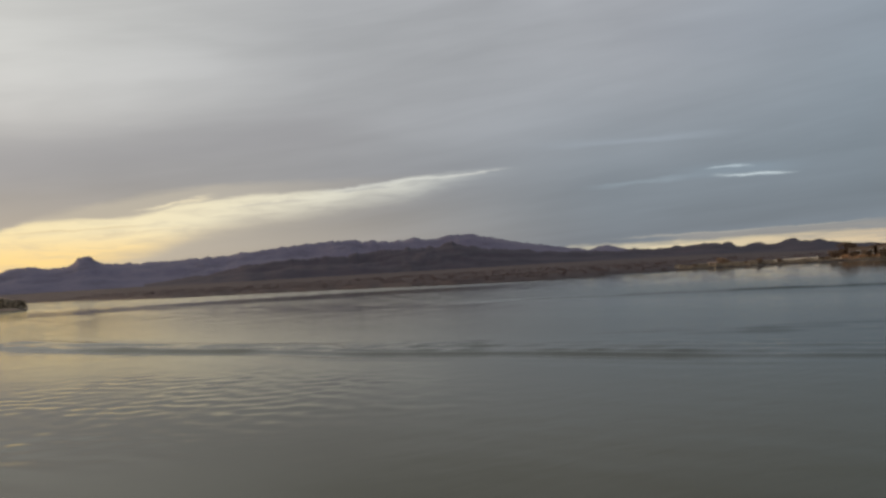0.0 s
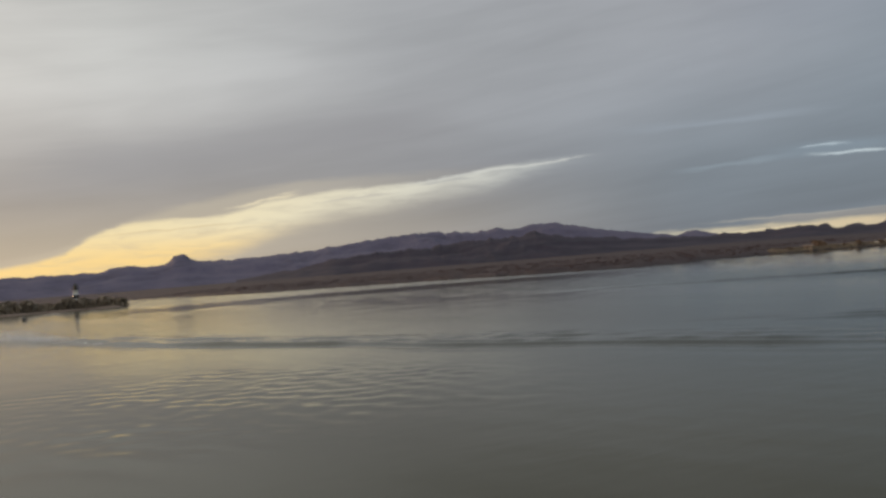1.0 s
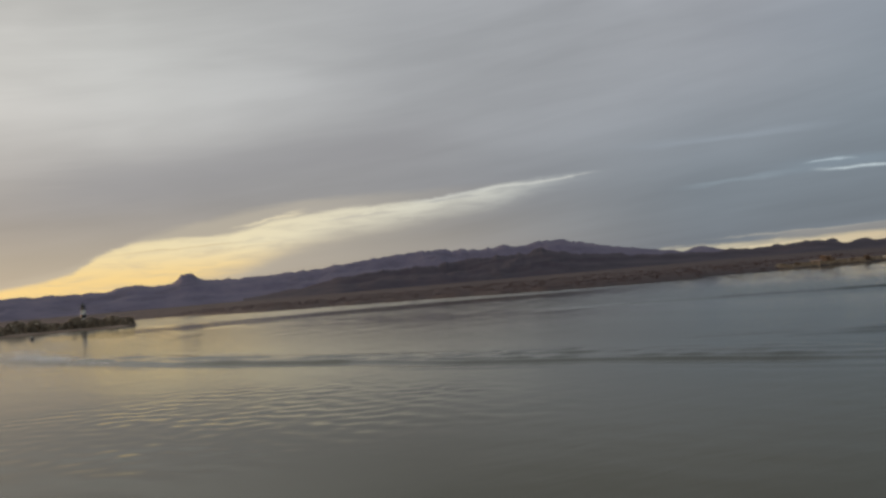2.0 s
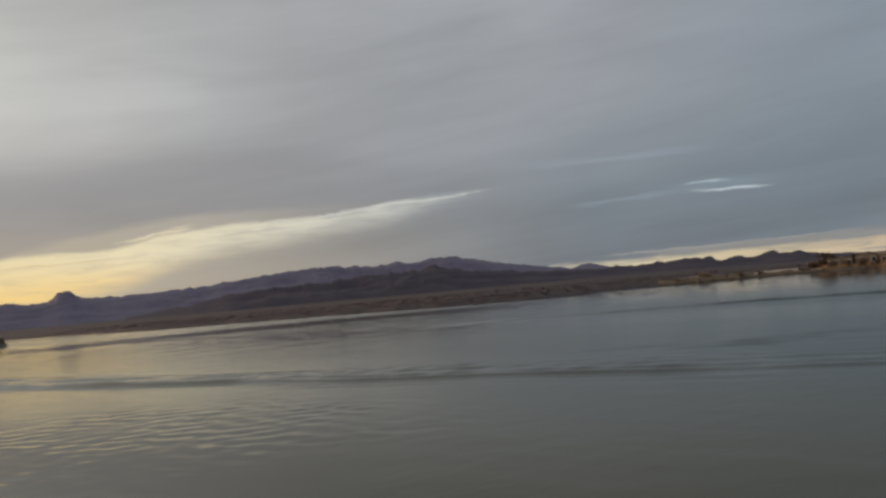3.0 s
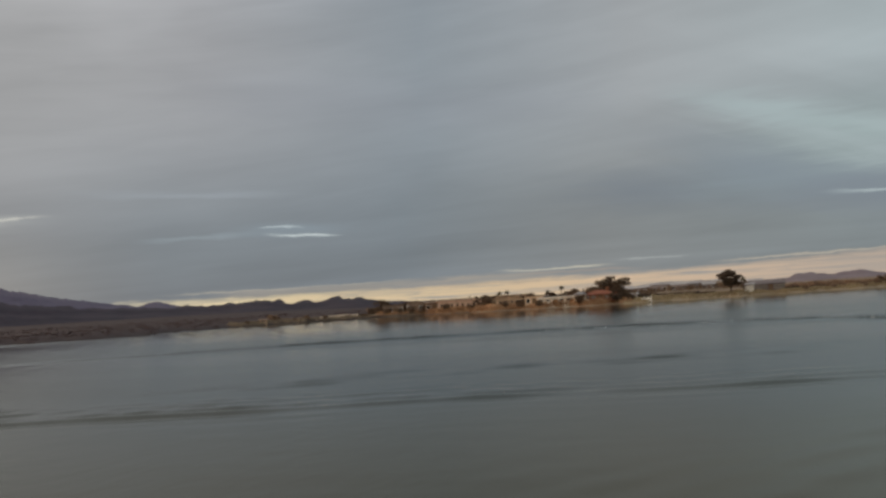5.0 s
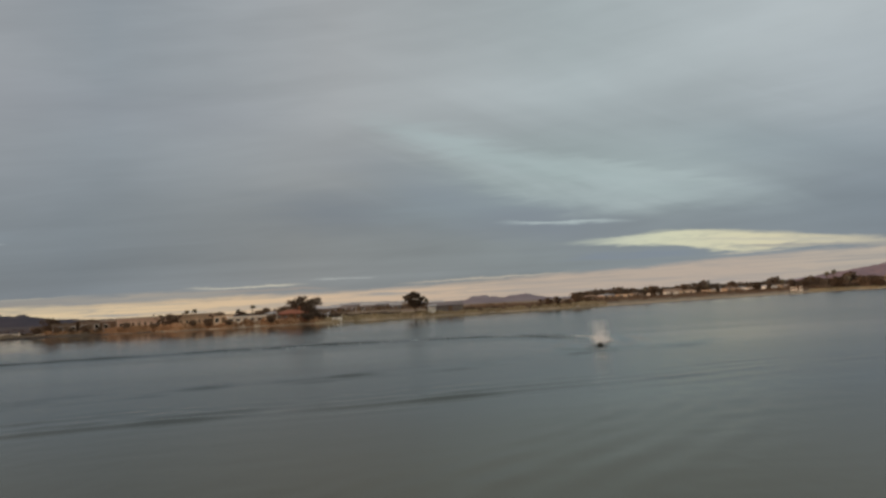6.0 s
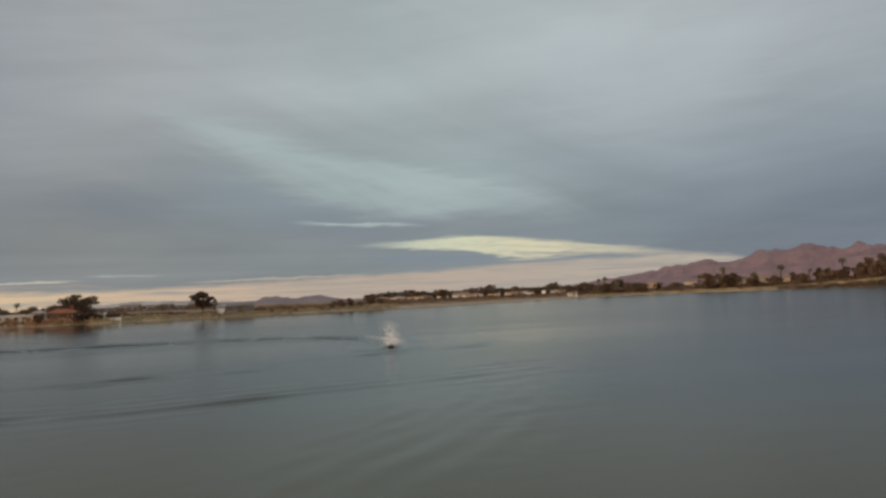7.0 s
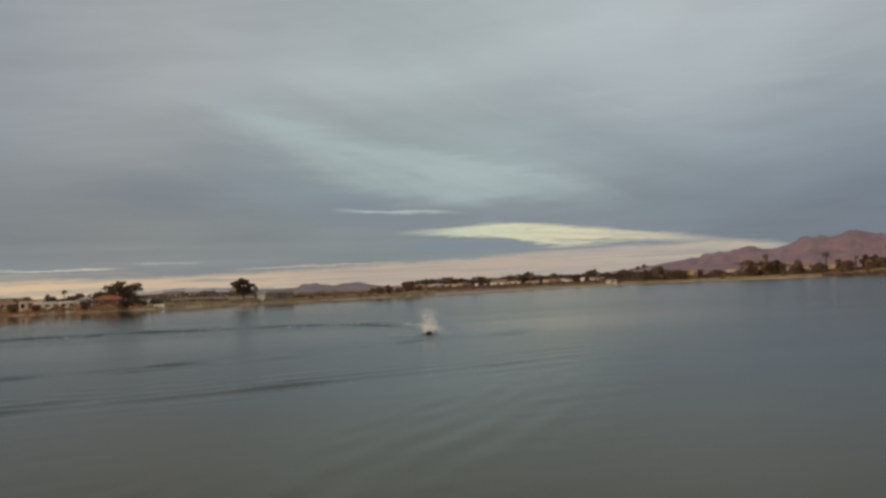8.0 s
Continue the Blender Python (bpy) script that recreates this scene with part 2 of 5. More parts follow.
streak(-17.9, -21.4, 6.05, 6.02, 0.09, srgb(184, 196, 201), 0.8, 1.2, True)
streak(-55.5, -66.0, 5.6, 5.1, 0.13, srgb(180, 194, 196), 0.75, 4.0, True)
streak(-5.0, -23.0, 8.4, 8.45, 0.35, srgb(160, 168, 176), 0.4, 8.0)
streak(-34.0, -43.0, 2.1, 2.08, 0.09, srgb(206, 200, 182), 0.75, 3.0, True)
streak(-42.0, -48.0, 2.35, 2.3, 0.07, srgb(178, 183, 182), 0.5, 2.0, True)
streak(-11.0, -24.0, 1.78, 1.92, 0.09, srgb(196, 188, 170), 0.45, 4.0, True)
streak(-21.0, -29.0, 1.9, 1.98, 0.09, srgb(200, 190, 168), 0.4, 4.0, True)
streak(-28.0, -37.0, 1.62, 1.95, 0.10, srgb(150, 146, 142), 0.55, 4.0, True)
streak(-14.0, -40.0, 1.66, 1.72, 0.3, srgb(176, 166, 152), 0.45, 4.0, True)
streak(-26.0, -41.0, 1.28, 1.32, 0.07, srgb(172, 156, 140), 0.6, 4.0, True)
streak(-34.0, -46.0, 1.82, 1.72, 0.11, srgb(160, 150, 142), 0.6, 4.0, True)
streak(-48.0, -62.0, 1.75, 1.95, 0.10, srgb(206, 192, 172), 0.5, 4.0, True)

nishita = W.add("ShaderNodeTexSky")
nishita.sky_type, nishita.sun_disc = "NISHITA", False
nishita.sun_elevation, nishita.sun_rotation = radians(SUN_EL), radians(-SUN_AZ)
clear = W.add("ShaderNodeBackground")
W.put(clear.inputs[0], nishita.outputs[0])
clear.inputs[1].default_value = 0.006
deck = W.add("ShaderNodeBackground")
W.put(deck.inputs[0], sky)
deck.inputs[1].default_value = 0.95
both = W.add("ShaderNodeAddShader")
W.tree.links.new(clear.outputs[0], both.inputs[0])
W.tree.links.new(deck.outputs[0], both.inputs[1])
W.tree.links.new(both.outputs[0], W.add("ShaderNodeOutputWorld").inputs[0])

sun = bpy.data.lights.new("low_sun", "SUN")
sun.energy, sun.angle, sun.color = 1.9, radians(14), (1.0, 0.66, 0.42)
s_dir = Vector((-math.sin(radians(SUN_AZ)) * math.cos(radians(SUN_EL)), math.cos(radians(SUN_AZ)) * math.cos(radians(SUN_EL)), math.sin(radians(SUN_EL))))
new("low_sun", sun).matrix_world = look(s_dir * 50, (0, 0, 0))


# ---------------- materials ----------------
def material(name, base, rough=0.8, var=0.25, scale=0.3, fine=6.0, bump=0.0, metal=0.0, second=None, random_tint=0.0, spec=0.3):
    """A surface with coarse and fine variation of its base colour; scale and fine are features per metre."""
    mat = bpy.data.materials.new(name)
    mat.use_nodes = True
    n = Nodes(mat.node_tree)
    bsdf = mat.node_tree.nodes["Principled BSDF"]
    co = n.add("ShaderNodeNewGeometry").outputs["Position"]
    coarse, grain = n.noise(co, scale, 4.0, 0.6), n.noise(co, fine, 3.0, 0.6)
    f = n.m("ADD", n.m("MULTIPLY", coarse, 0.65), n.m("MULTIPLY", grain, 0.35))
    a = tuple(c * (1 - var) for c in base)
    b = second or tuple(min(1, c * (1 + var)) for c in base)
    col = n.ramp(f, [(0.32, a), (0.5, base), (0.68, b)])
    if random_tint:
        info = n.add("ShaderNodeObjectInfo")
        hsv = n.add("ShaderNodeHueSaturation")
        n.put(hsv.inputs["Value"], n.m("ADD", 1 - random_tint / 2, n.m("MULTIPLY", info.outputs["Random"], random_tint)))
        n.put(hsv.inputs["Color"], col)
        col = hsv.outputs[0]
    n.put(bsdf.inputs["Base Color"], col)
    bsdf.inputs["Roughness"].default_value, bsdf.inputs["Metallic"].default_value = rough, metal
    bsdf.inputs["Specular IOR Level"].default_value = spec
    if bump:
        bp = n.add("ShaderNodeBump")
        bp.inputs["Strength"].default_value, bp.inputs["Distance"].default_value = bump, 1.0 / fine
        n.put(bp.inputs["Height"], grain)
        n.put(bsdf.inputs["Normal"], bp.outputs[0])
    return mat


def water_material():
    mat = bpy.data.materials.new("lake_water")
    mat.use_nodes = True
    n = Nodes(mat.node_tree)
    bsdf = mat.node_tree.nodes["Principled BSDF"]
    co = n.add("ShaderNodeNewGeometry").outputs["Position"]
    sx = n.add("ShaderNodeSeparateXYZ")
    n.put(sx.inputs[0], co)
    # ripples run along the line of the breeze
    c, s = math.cos(radians(35)), math.sin(radians(35))
    u = n.m("ADD", n.m("MULTIPLY", sx.outputs[0], c), n.m("MULTIPLY", sx.outputs[1], s))
    v = n.m("SUBTRACT", n.m("MULTIPLY", sx.outputs[1], c), n.m("MULTIPLY", sx.outputs[0], s))
    long = n.vec(n.m("MULTIPLY", u, 0.45), v)
    swell = n.noise(long, 0.35, 3.0, 0.5, 0.4)
    ripple = n.noise(long, 1.3, 3.0, 0.55, 0.3)
    fine = n.noise(long, 5.0, 2.0, 0.5)
    # slicks and wind streaks lie along the lake
    us = n.m("SUBTRACT", n.m("MULTIPLY", sx.outputs[1], 0.72), n.m("MULTIPLY", sx.outputs[0], 0.69))
    vs = n.m("ADD", n.m("MULTIPLY", sx.outputs[0], 0.72), n.m("MULTIPLY", sx.outputs[1], 0.69))
    gust = n.noise(n.vec(n.m("MULTIPLY", us, 0.10), vs, 4.0), 0.045, 4.0, 0.55, 0.3)
    ruffle = n.step(gust, 0.32, 0.66)
    # sheltered strip under the far shore, calm water on the desert side, a breeze along its beach
    off = n.add("ShaderNodeVectorMath")
    off.operation = "LENGTH"
    n.put(off.inputs[0], co)
    out = n.m("ADD", off.outputs["Value"], n.m("MULTIPLY", n.m("SUBTRACT", n.noise(co, 0.02, 3.0), 0.5), 50.0))
    desert = n.step(sx.outputs[0], 15.0, -12.0)
    lee = n.step(out, 62.0, 105.0)
    lee = n.m("MULTIPLY", lee, n.m("SUBTRACT", 1.0, n.m("MULTIPLY", n.step(sx.outputs[0], 40.0, -5.0), 0.85)))
    # a glassy strip off the desert beach, and ruffled shallows between it and the sand
    near_beach = n.m("ADD", off.outputs["Value"], n.m("MULTIPLY", n.m("SUBTRACT", n.noise(n.vec(n.m("MULTIPLY", sx.outputs[0], 0.03), n.m("MULTIPLY", sx.outputs[1], 0.008)), 1.0, 4.0, 0.6), 0.5), 34.0))
    glassy = n.m("MULTIPLY", n.m("MULTIPLY", n.step(near_beach, 122.0, 136.0), n.step(near_beach, 174.0, 164.0)), n.m("MULTIPLY", n.step(sx.outputs[0], 26.0, 4.0), n.step(sx.outputs[0], -78.0, -40.0)))
    breeze = n.m("MULTIPLY", n.m("MULTIPLY", n.step(n.m("SUBTRACT", sx.outputs[0], n.m("MULTIPLY", sx.outputs[1], 0.55)), 3.0, -6.0), n.step(sx.outputs[0], -2.0, 8.0)), n.step(out, 120.0, 60.0))
    beach = n.m("MULTIPLY", n.step(sx.outputs[0], 30.0, -10.0), n.step(near_beach, 168.0, 180.0))
    town = n.m("MULTIPLY", n.step(sx.outputs[0], 45.0, 110.0), n.m("SUBTRACT", 1.0, lee))
    height = n.m("ADD", n.m("MULTIPLY", swell, 0.03), n.m("MULTIPLY", n.m("ADD", n.m("MULTIPLY", ripple, 0.02), n.m("MULTIPLY", fine, 0.005)), n.m("ADD", 0.25, ruffle)))
    height = n.m("MULTIPLY", n.m("MULTIPLY", height, n.m("ADD", n.m("SUBTRACT", 1.0, n.m("MULTIPLY", lee, 0.97)), n.m("ADD", n.m("MULTIPLY", beach, 0.5), n.m("MULTIPLY", breeze, 0.9)))), n.m("SUBTRACT", 1.0, n.m("MULTIPLY", glassy, 0.75)))
    bp = n.add("ShaderNodeBump")
    bp.inputs["Strength"].default_value, bp.inputs["Distance"].default_value = 0.5, 1.0
    n.put(bp.inputs["Height"], height)
    n.put(bsdf.inputs["Normal"], bp.outputs[0])
    # the silty bed shows through near the lookout; further out the water is deep and greener
    shallow = n.ramp(gust, [(0.3, (0.040, 0.037, 0.012)), (0.7, (0.049, 0.045, 0.016))])
    deep = n.ramp(gust, [(0.3, (0.020, 0.031, 0.029)), (0.7, (0.025, 0.037, 0.034))])
    n.put(bsdf.inputs["Base Color"], n.mix(n.step(n.m("ADD", off.outputs["Value"], n.m("MULTIPLY", gust, 8.0)), 15.0, 32.0), shallow, n.mix(desert, deep, shallow)))
    rough = n.m("ADD", 0.125, n.m("MULTIPLY", n.m("MULTIPLY", ruffle, 0.06), n.m("SUBTRACT", 1.0, lee)))
    rough = n.m("SUBTRACT", rough, n.m("MULTIPLY", n.m("MULTIPLY", desert, n.m("SUBTRACT", 1.0, lee)), 0.05))
    rough = n.m("ADD", rough, n.m("ADD", n.m("MULTIPLY", town, 0.06), n.m("MULTIPLY", lee, n.m("SUBTRACT", n.m("MULTIPLY", n.step(sx.outputs[1], 130.0, 40.0), 0.11), 0.075))))
    rough = n.m("ADD", n.m("MULTIPLY", rough, n.m("SUBTRACT", 1.0, n.m("MULTIPLY", glassy, 0.25))), n.m("MULTIPLY", beach, 0.04))
    n.put(bsdf.inputs["Roughness"], rough)
    bsdf.inputs["IOR"].default_value = 1.333
    bsdf.inputs["Specular IOR Level"].default_value = 0.205
    return mat


M_WATER = water_material()
# violet of distance haze is put into both ranges' base colours, strongest in the far one
M_FAR = material("hazed_violet_rock", (0.100, 0.088, 0.134), 0.95, 0.34, 0.006, 0.03, second=(0.136, 0.116, 0.156))
M_MID = material("violet_brown_rock", (0.030, 0.023, 0.037), 0.95, 0.35, 0.008, 0.04, second=(0.047, 0.032, 0.043))
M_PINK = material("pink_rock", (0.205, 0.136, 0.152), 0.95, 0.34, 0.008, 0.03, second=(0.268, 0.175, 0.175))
# pale grey-violet: the low hills' haze is part of this base colour
M_HAZY = material("hazed_grey_rock", (0.19, 0.15, 0.165), 0.95, 0.25, 0.006, 0.03)
M_EARTH = material("desert_earth", (0.049, 0.034, 0.035), 0.95, 0.3, 0.01, 0.5, 0.3, second=(0.070, 0.049, 0.046))


def dry_banks(mat):
    """Blends the earth into straw-coloured dry grass on the town side of the lake."""
    n = Nodes(mat.node_tree)
    bsdf = mat.node_tree.nodes["Principled BSDF"]
    old = bsdf.inputs["Base Color"].links[0].from_socket
    co = n.add("ShaderNodeNewGeometry").outputs["Position"]
    sx = n.add("ShaderNodeSeparateXYZ")
    n.put(sx.inputs[0], co)
    patchy = n.noise(co, 0.05, 4.0, 0.6)
    grass = n.ramp(n.noise(co, 0.35, 4.0, 0.6), [(0.3, (0.14, 0.095, 0.062)), (0.5, (0.20, 0.14, 0.088)), (0.7, (0.27, 0.20, 0.125))])
    side = n.m("SUBTRACT", sx.outputs[0], n.m("MULTIPLY", sx.outputs[1], 0.66))
    zone = n.step(n.m("ADD", side, n.m("MULTIPLY", patchy, 60.0)), -10.0, 70.0)
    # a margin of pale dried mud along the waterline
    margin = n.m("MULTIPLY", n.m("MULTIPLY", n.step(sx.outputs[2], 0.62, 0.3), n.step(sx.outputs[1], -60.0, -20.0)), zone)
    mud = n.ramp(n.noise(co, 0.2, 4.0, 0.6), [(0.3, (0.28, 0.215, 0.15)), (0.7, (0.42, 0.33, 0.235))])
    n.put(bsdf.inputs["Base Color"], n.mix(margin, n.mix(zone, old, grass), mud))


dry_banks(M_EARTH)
M_SAND = material("damp_sand", (0.20, 0.15, 0.12), 0.9, 0.3, 0.1, 2.0, 0.2)
M_BARK = material("bark", (0.10, 0.075, 0.055), 0.9, 0.3, 2.0, 12.0, 0.3)
M_LEAF = material("dusty_green_leaves", (0.098, 0.068, 0.047), 0.8, 0.45, 0.5, 3.0, second=(0.15, 0.104, 0.072), random_tint=0.5)
M_LEAF2 = material("brown_green_leaves", (0.155, 0.102, 0.068), 0.8, 0.45, 0.5, 3.0, second=(0.23, 0.152, 0.10), random_tint=0.5)
M_PALM = material("palm_fronds", (0.10, 0.085, 0.05), 0.6, 0.4, 0.5, 3.0, second=(0.15, 0.115, 0.07), random_tint=0.4)
M_REED = material("dry_reeds", (0.25, 0.20, 0.145), 0.9, 0.4, 0.15, 2.0, second=(0.33, 0.265, 0.19))
M_SCRUB = material("desert_scrub", (0.078, 0.051, 0.052), 0.9, 0.35, 0.1, 2.0, second=(0.11, 0.074, 0.068))
M_RUST = material("rusty_brown_scrub", (0.36, 0.21, 0.115), 0.9, 0.4, 0.12, 2.0, second=(0.52, 0.33, 0.19))
M_GRASS = material("dry_bank_grass", (0.35, 0.275, 0.165), 0.9, 0.35, 0.1, 2.0, second=(0.46, 0.37, 0.235))
M_CREAM = material("cream_stucco", (0.72, 0.61, 0.48), 0.85, 0.15, 0.5, 8.0, 0.1, random_tint=0.25)
M_TAN = material("tan_stucco", (0.60, 0.43, 0.29), 0.85, 0.18, 0.5, 8.0, 0.1, random_tint=0.25)
M_UMBER = material("umber_stucco", (0.26, 0.19, 0.145), 0.85, 0.25, 0.5, 8.0, 0.1, random_tint=0.3)
M_SLATE = material("grey_violet_stucco", (0.25, 0.225, 0.235), 0.85, 0.2, 0.4, 6.0, random_tint=0.5)
M_ROSE = material("rose_stucco", (0.66, 0.46, 0.34), 0.85, 0.15, 0.5, 8.0, 0.1)
M_WHITE = material("white_paint", (0.84, 0.80, 0.73), 0.7, 0.08, 0.6, 8.0)
M_BRICK = material("red_brick_wall", (0.27, 0.115, 0.065), 0.85, 0.25, 0.6, 9.0, 0.2)
M_ROOF_RED = material("red_roof_tiles", (0.24, 0.085, 0.048), 0.8, 0.3, 0.5, 6.0, 0.3)
M_ROOF_BROWN = material("brown_roof_tiles", (0.22, 0.15, 0.105), 0.85, 0.3, 0.5, 6.0, 0.3, random_tint=0.4)
M_ROOF_GREY = material("grey_roof", (0.34, 0.32, 0.32), 0.8, 0.25, 0.5, 6.0, 0.2, random_tint=0.4)
M_GLASS = material("dark_window_glass", (0.03, 0.032, 0.036), 0.08, 0.2, 0.5, 2.0, spec=0.6)
M_WOOD = material("weathered_wood", (0.17, 0.115, 0.075), 0.85, 0.3, 1.0, 10.0, 0.2)
M_BLACK = material("black_paint", (0.022, 0.022, 0.024), 0.4, 0.2, 1.0, 8.0)
M_HULL = material("dark_green_hull_gloss", (0.035, 0.045, 0.038), 0.2, 0.2, 4.0, 40.0, spec=0.5)
M_DECK = material("cream_deck_gloss", (0.62, 0.60, 0.50), 0.22, 0.1, 4.0, 40.0, spec=0.5)
M_STRIPE = material("ochre_stripe_paint", (0.45, 0.26, 0.07), 0.25, 0.15, 4.0, 40.0, spec=0.5)
M_METAL = material("brushed_metal", (0.55, 0.55, 0.56), 0.3, 0.1, 8.0, 60.0, metal=1.0)
M_SPRAY = material("white_spray", (0.9, 0.91, 0.92), 0.5, 0.03, 1.0, 8.0)
_n = Nodes(M_SPRAY.node_tree)
_thin, _mix = _n.add("ShaderNodeBsdfTranslucent"), _n.add("ShaderNodeMixShader")
_thin.inputs[0].default_value = (0.95, 0.95, 0.95, 1)
_mix.inputs[0].default_value = 0.5
M_SPRAY.node_tree.links.new(M_SPRAY.node_tree.nodes["Principled BSDF"].outputs[0], _mix.inputs[1])
M_SPRAY.node_tree.links.new(_thin.outputs[0], _mix.inputs[2])
M_SPRAY.node_tree.links.new(_mix.outputs[0], M_SPRAY.node_tree.nodes["Material Output"].inputs[0])
M_FOAM = material("thin_foam", (0.55, 0.56, 0.54), 0.6, 0.1, 1.0, 8.0)
M_CONCRETE = material("grey_concrete", (0.36, 0.34, 0.31), 0.9, 0.2, 0.5, 6.0, 0.2)
M_BRONZE = material("dark_shed_cladding", (0.15, 0.125, 0.125), 0.7, 0.25, 0.4, 6.0)


# ---------------- helpers for meshes ----------------
def spot(az, dist, z=0.0):
    """The place at a bearing (degrees to the left of the first view) and distance from the lookout."""
    a = radians(az)
    return Vector((-math.sin(a) * dist, math.cos(a) * dist, z))


def from_arrays(name, verts, faces, mat, smooth=False):
    me = bpy.data.meshes.new(name)
    me.from_pydata(verts, [], faces)
    me.materials.append(mat)
    if smooth:
        me.polygons.foreach_set("use_smooth", np.ones(len(me.polygons), dtype=bool))
    me.update()
    return new(name, me)


def grid_faces(rows, cols, wrap=False):
    i = np.arange(rows - 1)[:, None] * cols + np.arange(cols - (0 if wrap else 1))[None, :]
    j = np.arange(rows - 1)[:, None] * cols + (np.arange(cols - (0 if wrap else 1))[None, :] + 1) % cols
    return np.stack([i, j, j + cols, i + cols], -1).reshape(-1, 4).tolist()


def part(name, bm, mat, parent=None, label=""):
    me = bpy.data.meshes.new(name)
    bm.to_mesh(me)
    bm.free()
    me.materials.append(mat)
    ob = new(name, me)
    if parent is not None:
        ob.parent = parent
    if label:
        ob["label"] = label
    return ob


def empty(name, label, category, group=""):
    return tagged(new(name), label, category, group)


def box(bm, x0, x1, y0, y1, z0, z1, bevel=0.0):
    made = bmesh.ops.create_cube(bm, size=1.0, matrix=Matrix.LocRotScale(((x0 + x1) / 2, (y0 + y1) / 2, (z0 + z1) / 2), None, (x1 - x0, y1 - y0, z1 - z0)))
    if bevel:
        edges = list({e for v in made["verts"] for e in v.link_edges})
        bmesh.ops.bevel(bm, geom=edges, offset=bevel, segments=1, affect="EDGES")
    return bm


def boxed(*a, **k):
    return box(bmesh.new(), *a, **k)


def tube(bm, pts, radii, sides=7):
    """A tapered tube through points."""
    rings = []
    pts = [Vector(p) for p in pts]
    for i, p in enumerate(pts):
        d = (pts[min(i + 1, len(pts) - 1)] - pts[max(i - 1, 0)]).normalized()
        a = d.orthogonal().normalized()
        b = d.cross(a)
        rings.append([bm.verts.new(p + radii[i] * (math.cos(k * math.tau / sides) * a + math.sin(k * math.tau / sides) * b)) for k in range(sides)])
    for r, q in zip(rings, rings[1:]):
        for k in range(sides):
            bm.faces.new((r[k], r[(k + 1) % sides], q[(k + 1) % sides], q[k]))
    bm.faces.new(rings[0][::-1]), bm.faces.new(rings[-1])
    return bm


# ---------------- lake bed, shores and land: one sheet to the horizon ----------------
SHORE = [(75, 260), (45, 420), (32, 700), (26, 620), (20, 320), (11, 270), (4, 228), (0, 205), (-8, 195), (-13, 250), (-20, 262), (-27, 262), (-34, 225), (-42, 212),
         (-50, 228), (-58, 242), (-66, 280), (-72, 335), (-77, 380), (-82, 370), (-86, 350), (-89, 335), (-92, 322), (-96, 310), (-115, 260)]
S_AZ, S_R = np.array([p[0] for p in SHORE[::-1]], float), np.array([p[1] for p in SHORE[::-1]], float)


def shore(az):
    """Distance of the far waterline at a bearing."""
    az = np.asarray(az, float)
    base = sum(np.interp(az + o, S_AZ, S_R) for o in (-2, -1, 0, 1, 2)) / 5
    return base * (1 + 0.012 * np.sin(az * 1.9) + 0.008 * np.sin(az * 4.3 + 1))


def land(x, y):
    """Height of the ground."""
    x, y = np.asarray(x, float), np.asarray(y, float)
    r, az = np.hypot(x, y), np.degrees(np.arctan2(-x, y))
    d = r - shore(az)
    far = np.where(d > 0, 1.25 * (1 - np.exp(-np.maximum(d, 0) / 7)) + 0.0022 * np.maximum(d, 0), np.maximum(d * 0.10, -3.0))
    slope = np.clip((az + 30) / 12, 0, 1)
    far = far + slope * 0.0062 * np.maximum(d - 15, 0)
    far = far + np.where(d > 4, 0.25 * np.sin(x * 0.11 + 1) * np.cos(y * 0.09) + 0.15 * np.sin(x * 0.31) * np.sin(y * 0.27 + 2), 0)
    rise = np.clip((d - 110) / 220, 0, 1)
    far = far + 2.8 * np.exp(-((az + 47) / 4.0) ** 2) * rise * rise * (3 - 2 * rise)
    bank = np.clip((-az - 89.5) / 6, 0, 1) * np.clip((130 + az) / 10, 0, 1)
    far = far + 2.7 * bank * (1 - np.exp(-np.maximum(d - 3, 0) / 5))
    s = 0.53 * x + 0.848 * y
    near = np.clip((2.2 - s) * 0.35, -3.0, 0.95)
    return np.maximum(far, near)


def ground_sheet():
    az = np.concatenate([np.arange(-180, -110, 4.0), np.arange(-110, 46, 0.5), np.arange(46, 180, 4.0)])
    k = np.concatenate([[0.00001, 0.002, 0.006, 0.012, 0.02, 0.03, 0.05, 0.1, 0.3, 0.6, 0.8, 0.9, 0.95, 0.975, 0.988], np.linspace(0.994, 1.06, 14), [1.08, 1.1, 1.13, 1.17, 1.22, 1.3, 1.4, 1.5, 1.6, 1.75, 1.9, 2.1, 2.3, 2.6, 3, 4, 5.5, 7.5, 10, 14, 18]])
    A, K = np.meshgrid(az, k)
    R = np.minimum(K * shore(A), 4850)
    X, Y = -np.sin(np.radians(A)) * R, np.cos(np.radians(A)) * R
    Z = land(X, Y)
    v = np.stack([X, Y, Z], -1).reshape(-1, 3).tolist()
    return from_arrays("ground", v, grid_faces(len(k), len(az), wrap=True), M_EARTH, True)


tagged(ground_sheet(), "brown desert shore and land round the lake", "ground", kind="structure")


# ---------------- the lake, with the wakes as real waves ----------------
def curve_points(pts, n=12):
    out = []
    for i in range(len(pts) - 1):
        p = [np.array(pts[max(0, min(len(pts) - 1, i + k))], float) for k in (-1, 0, 1, 2)]
        for t in np.linspace(0, 1, n, endpoint=False):
            out.append(0.5 * (2 * p[1] + (p[2] - p[0]) * t + (2 * p[0] - 5 * p[1] + 4 * p[2] - p[3]) * t * t + (3 * p[1] - p[0] - 3 * p[2] + p[3]) * t ** 3))
    return np.array(out + [np.array(pts[-1], float)])


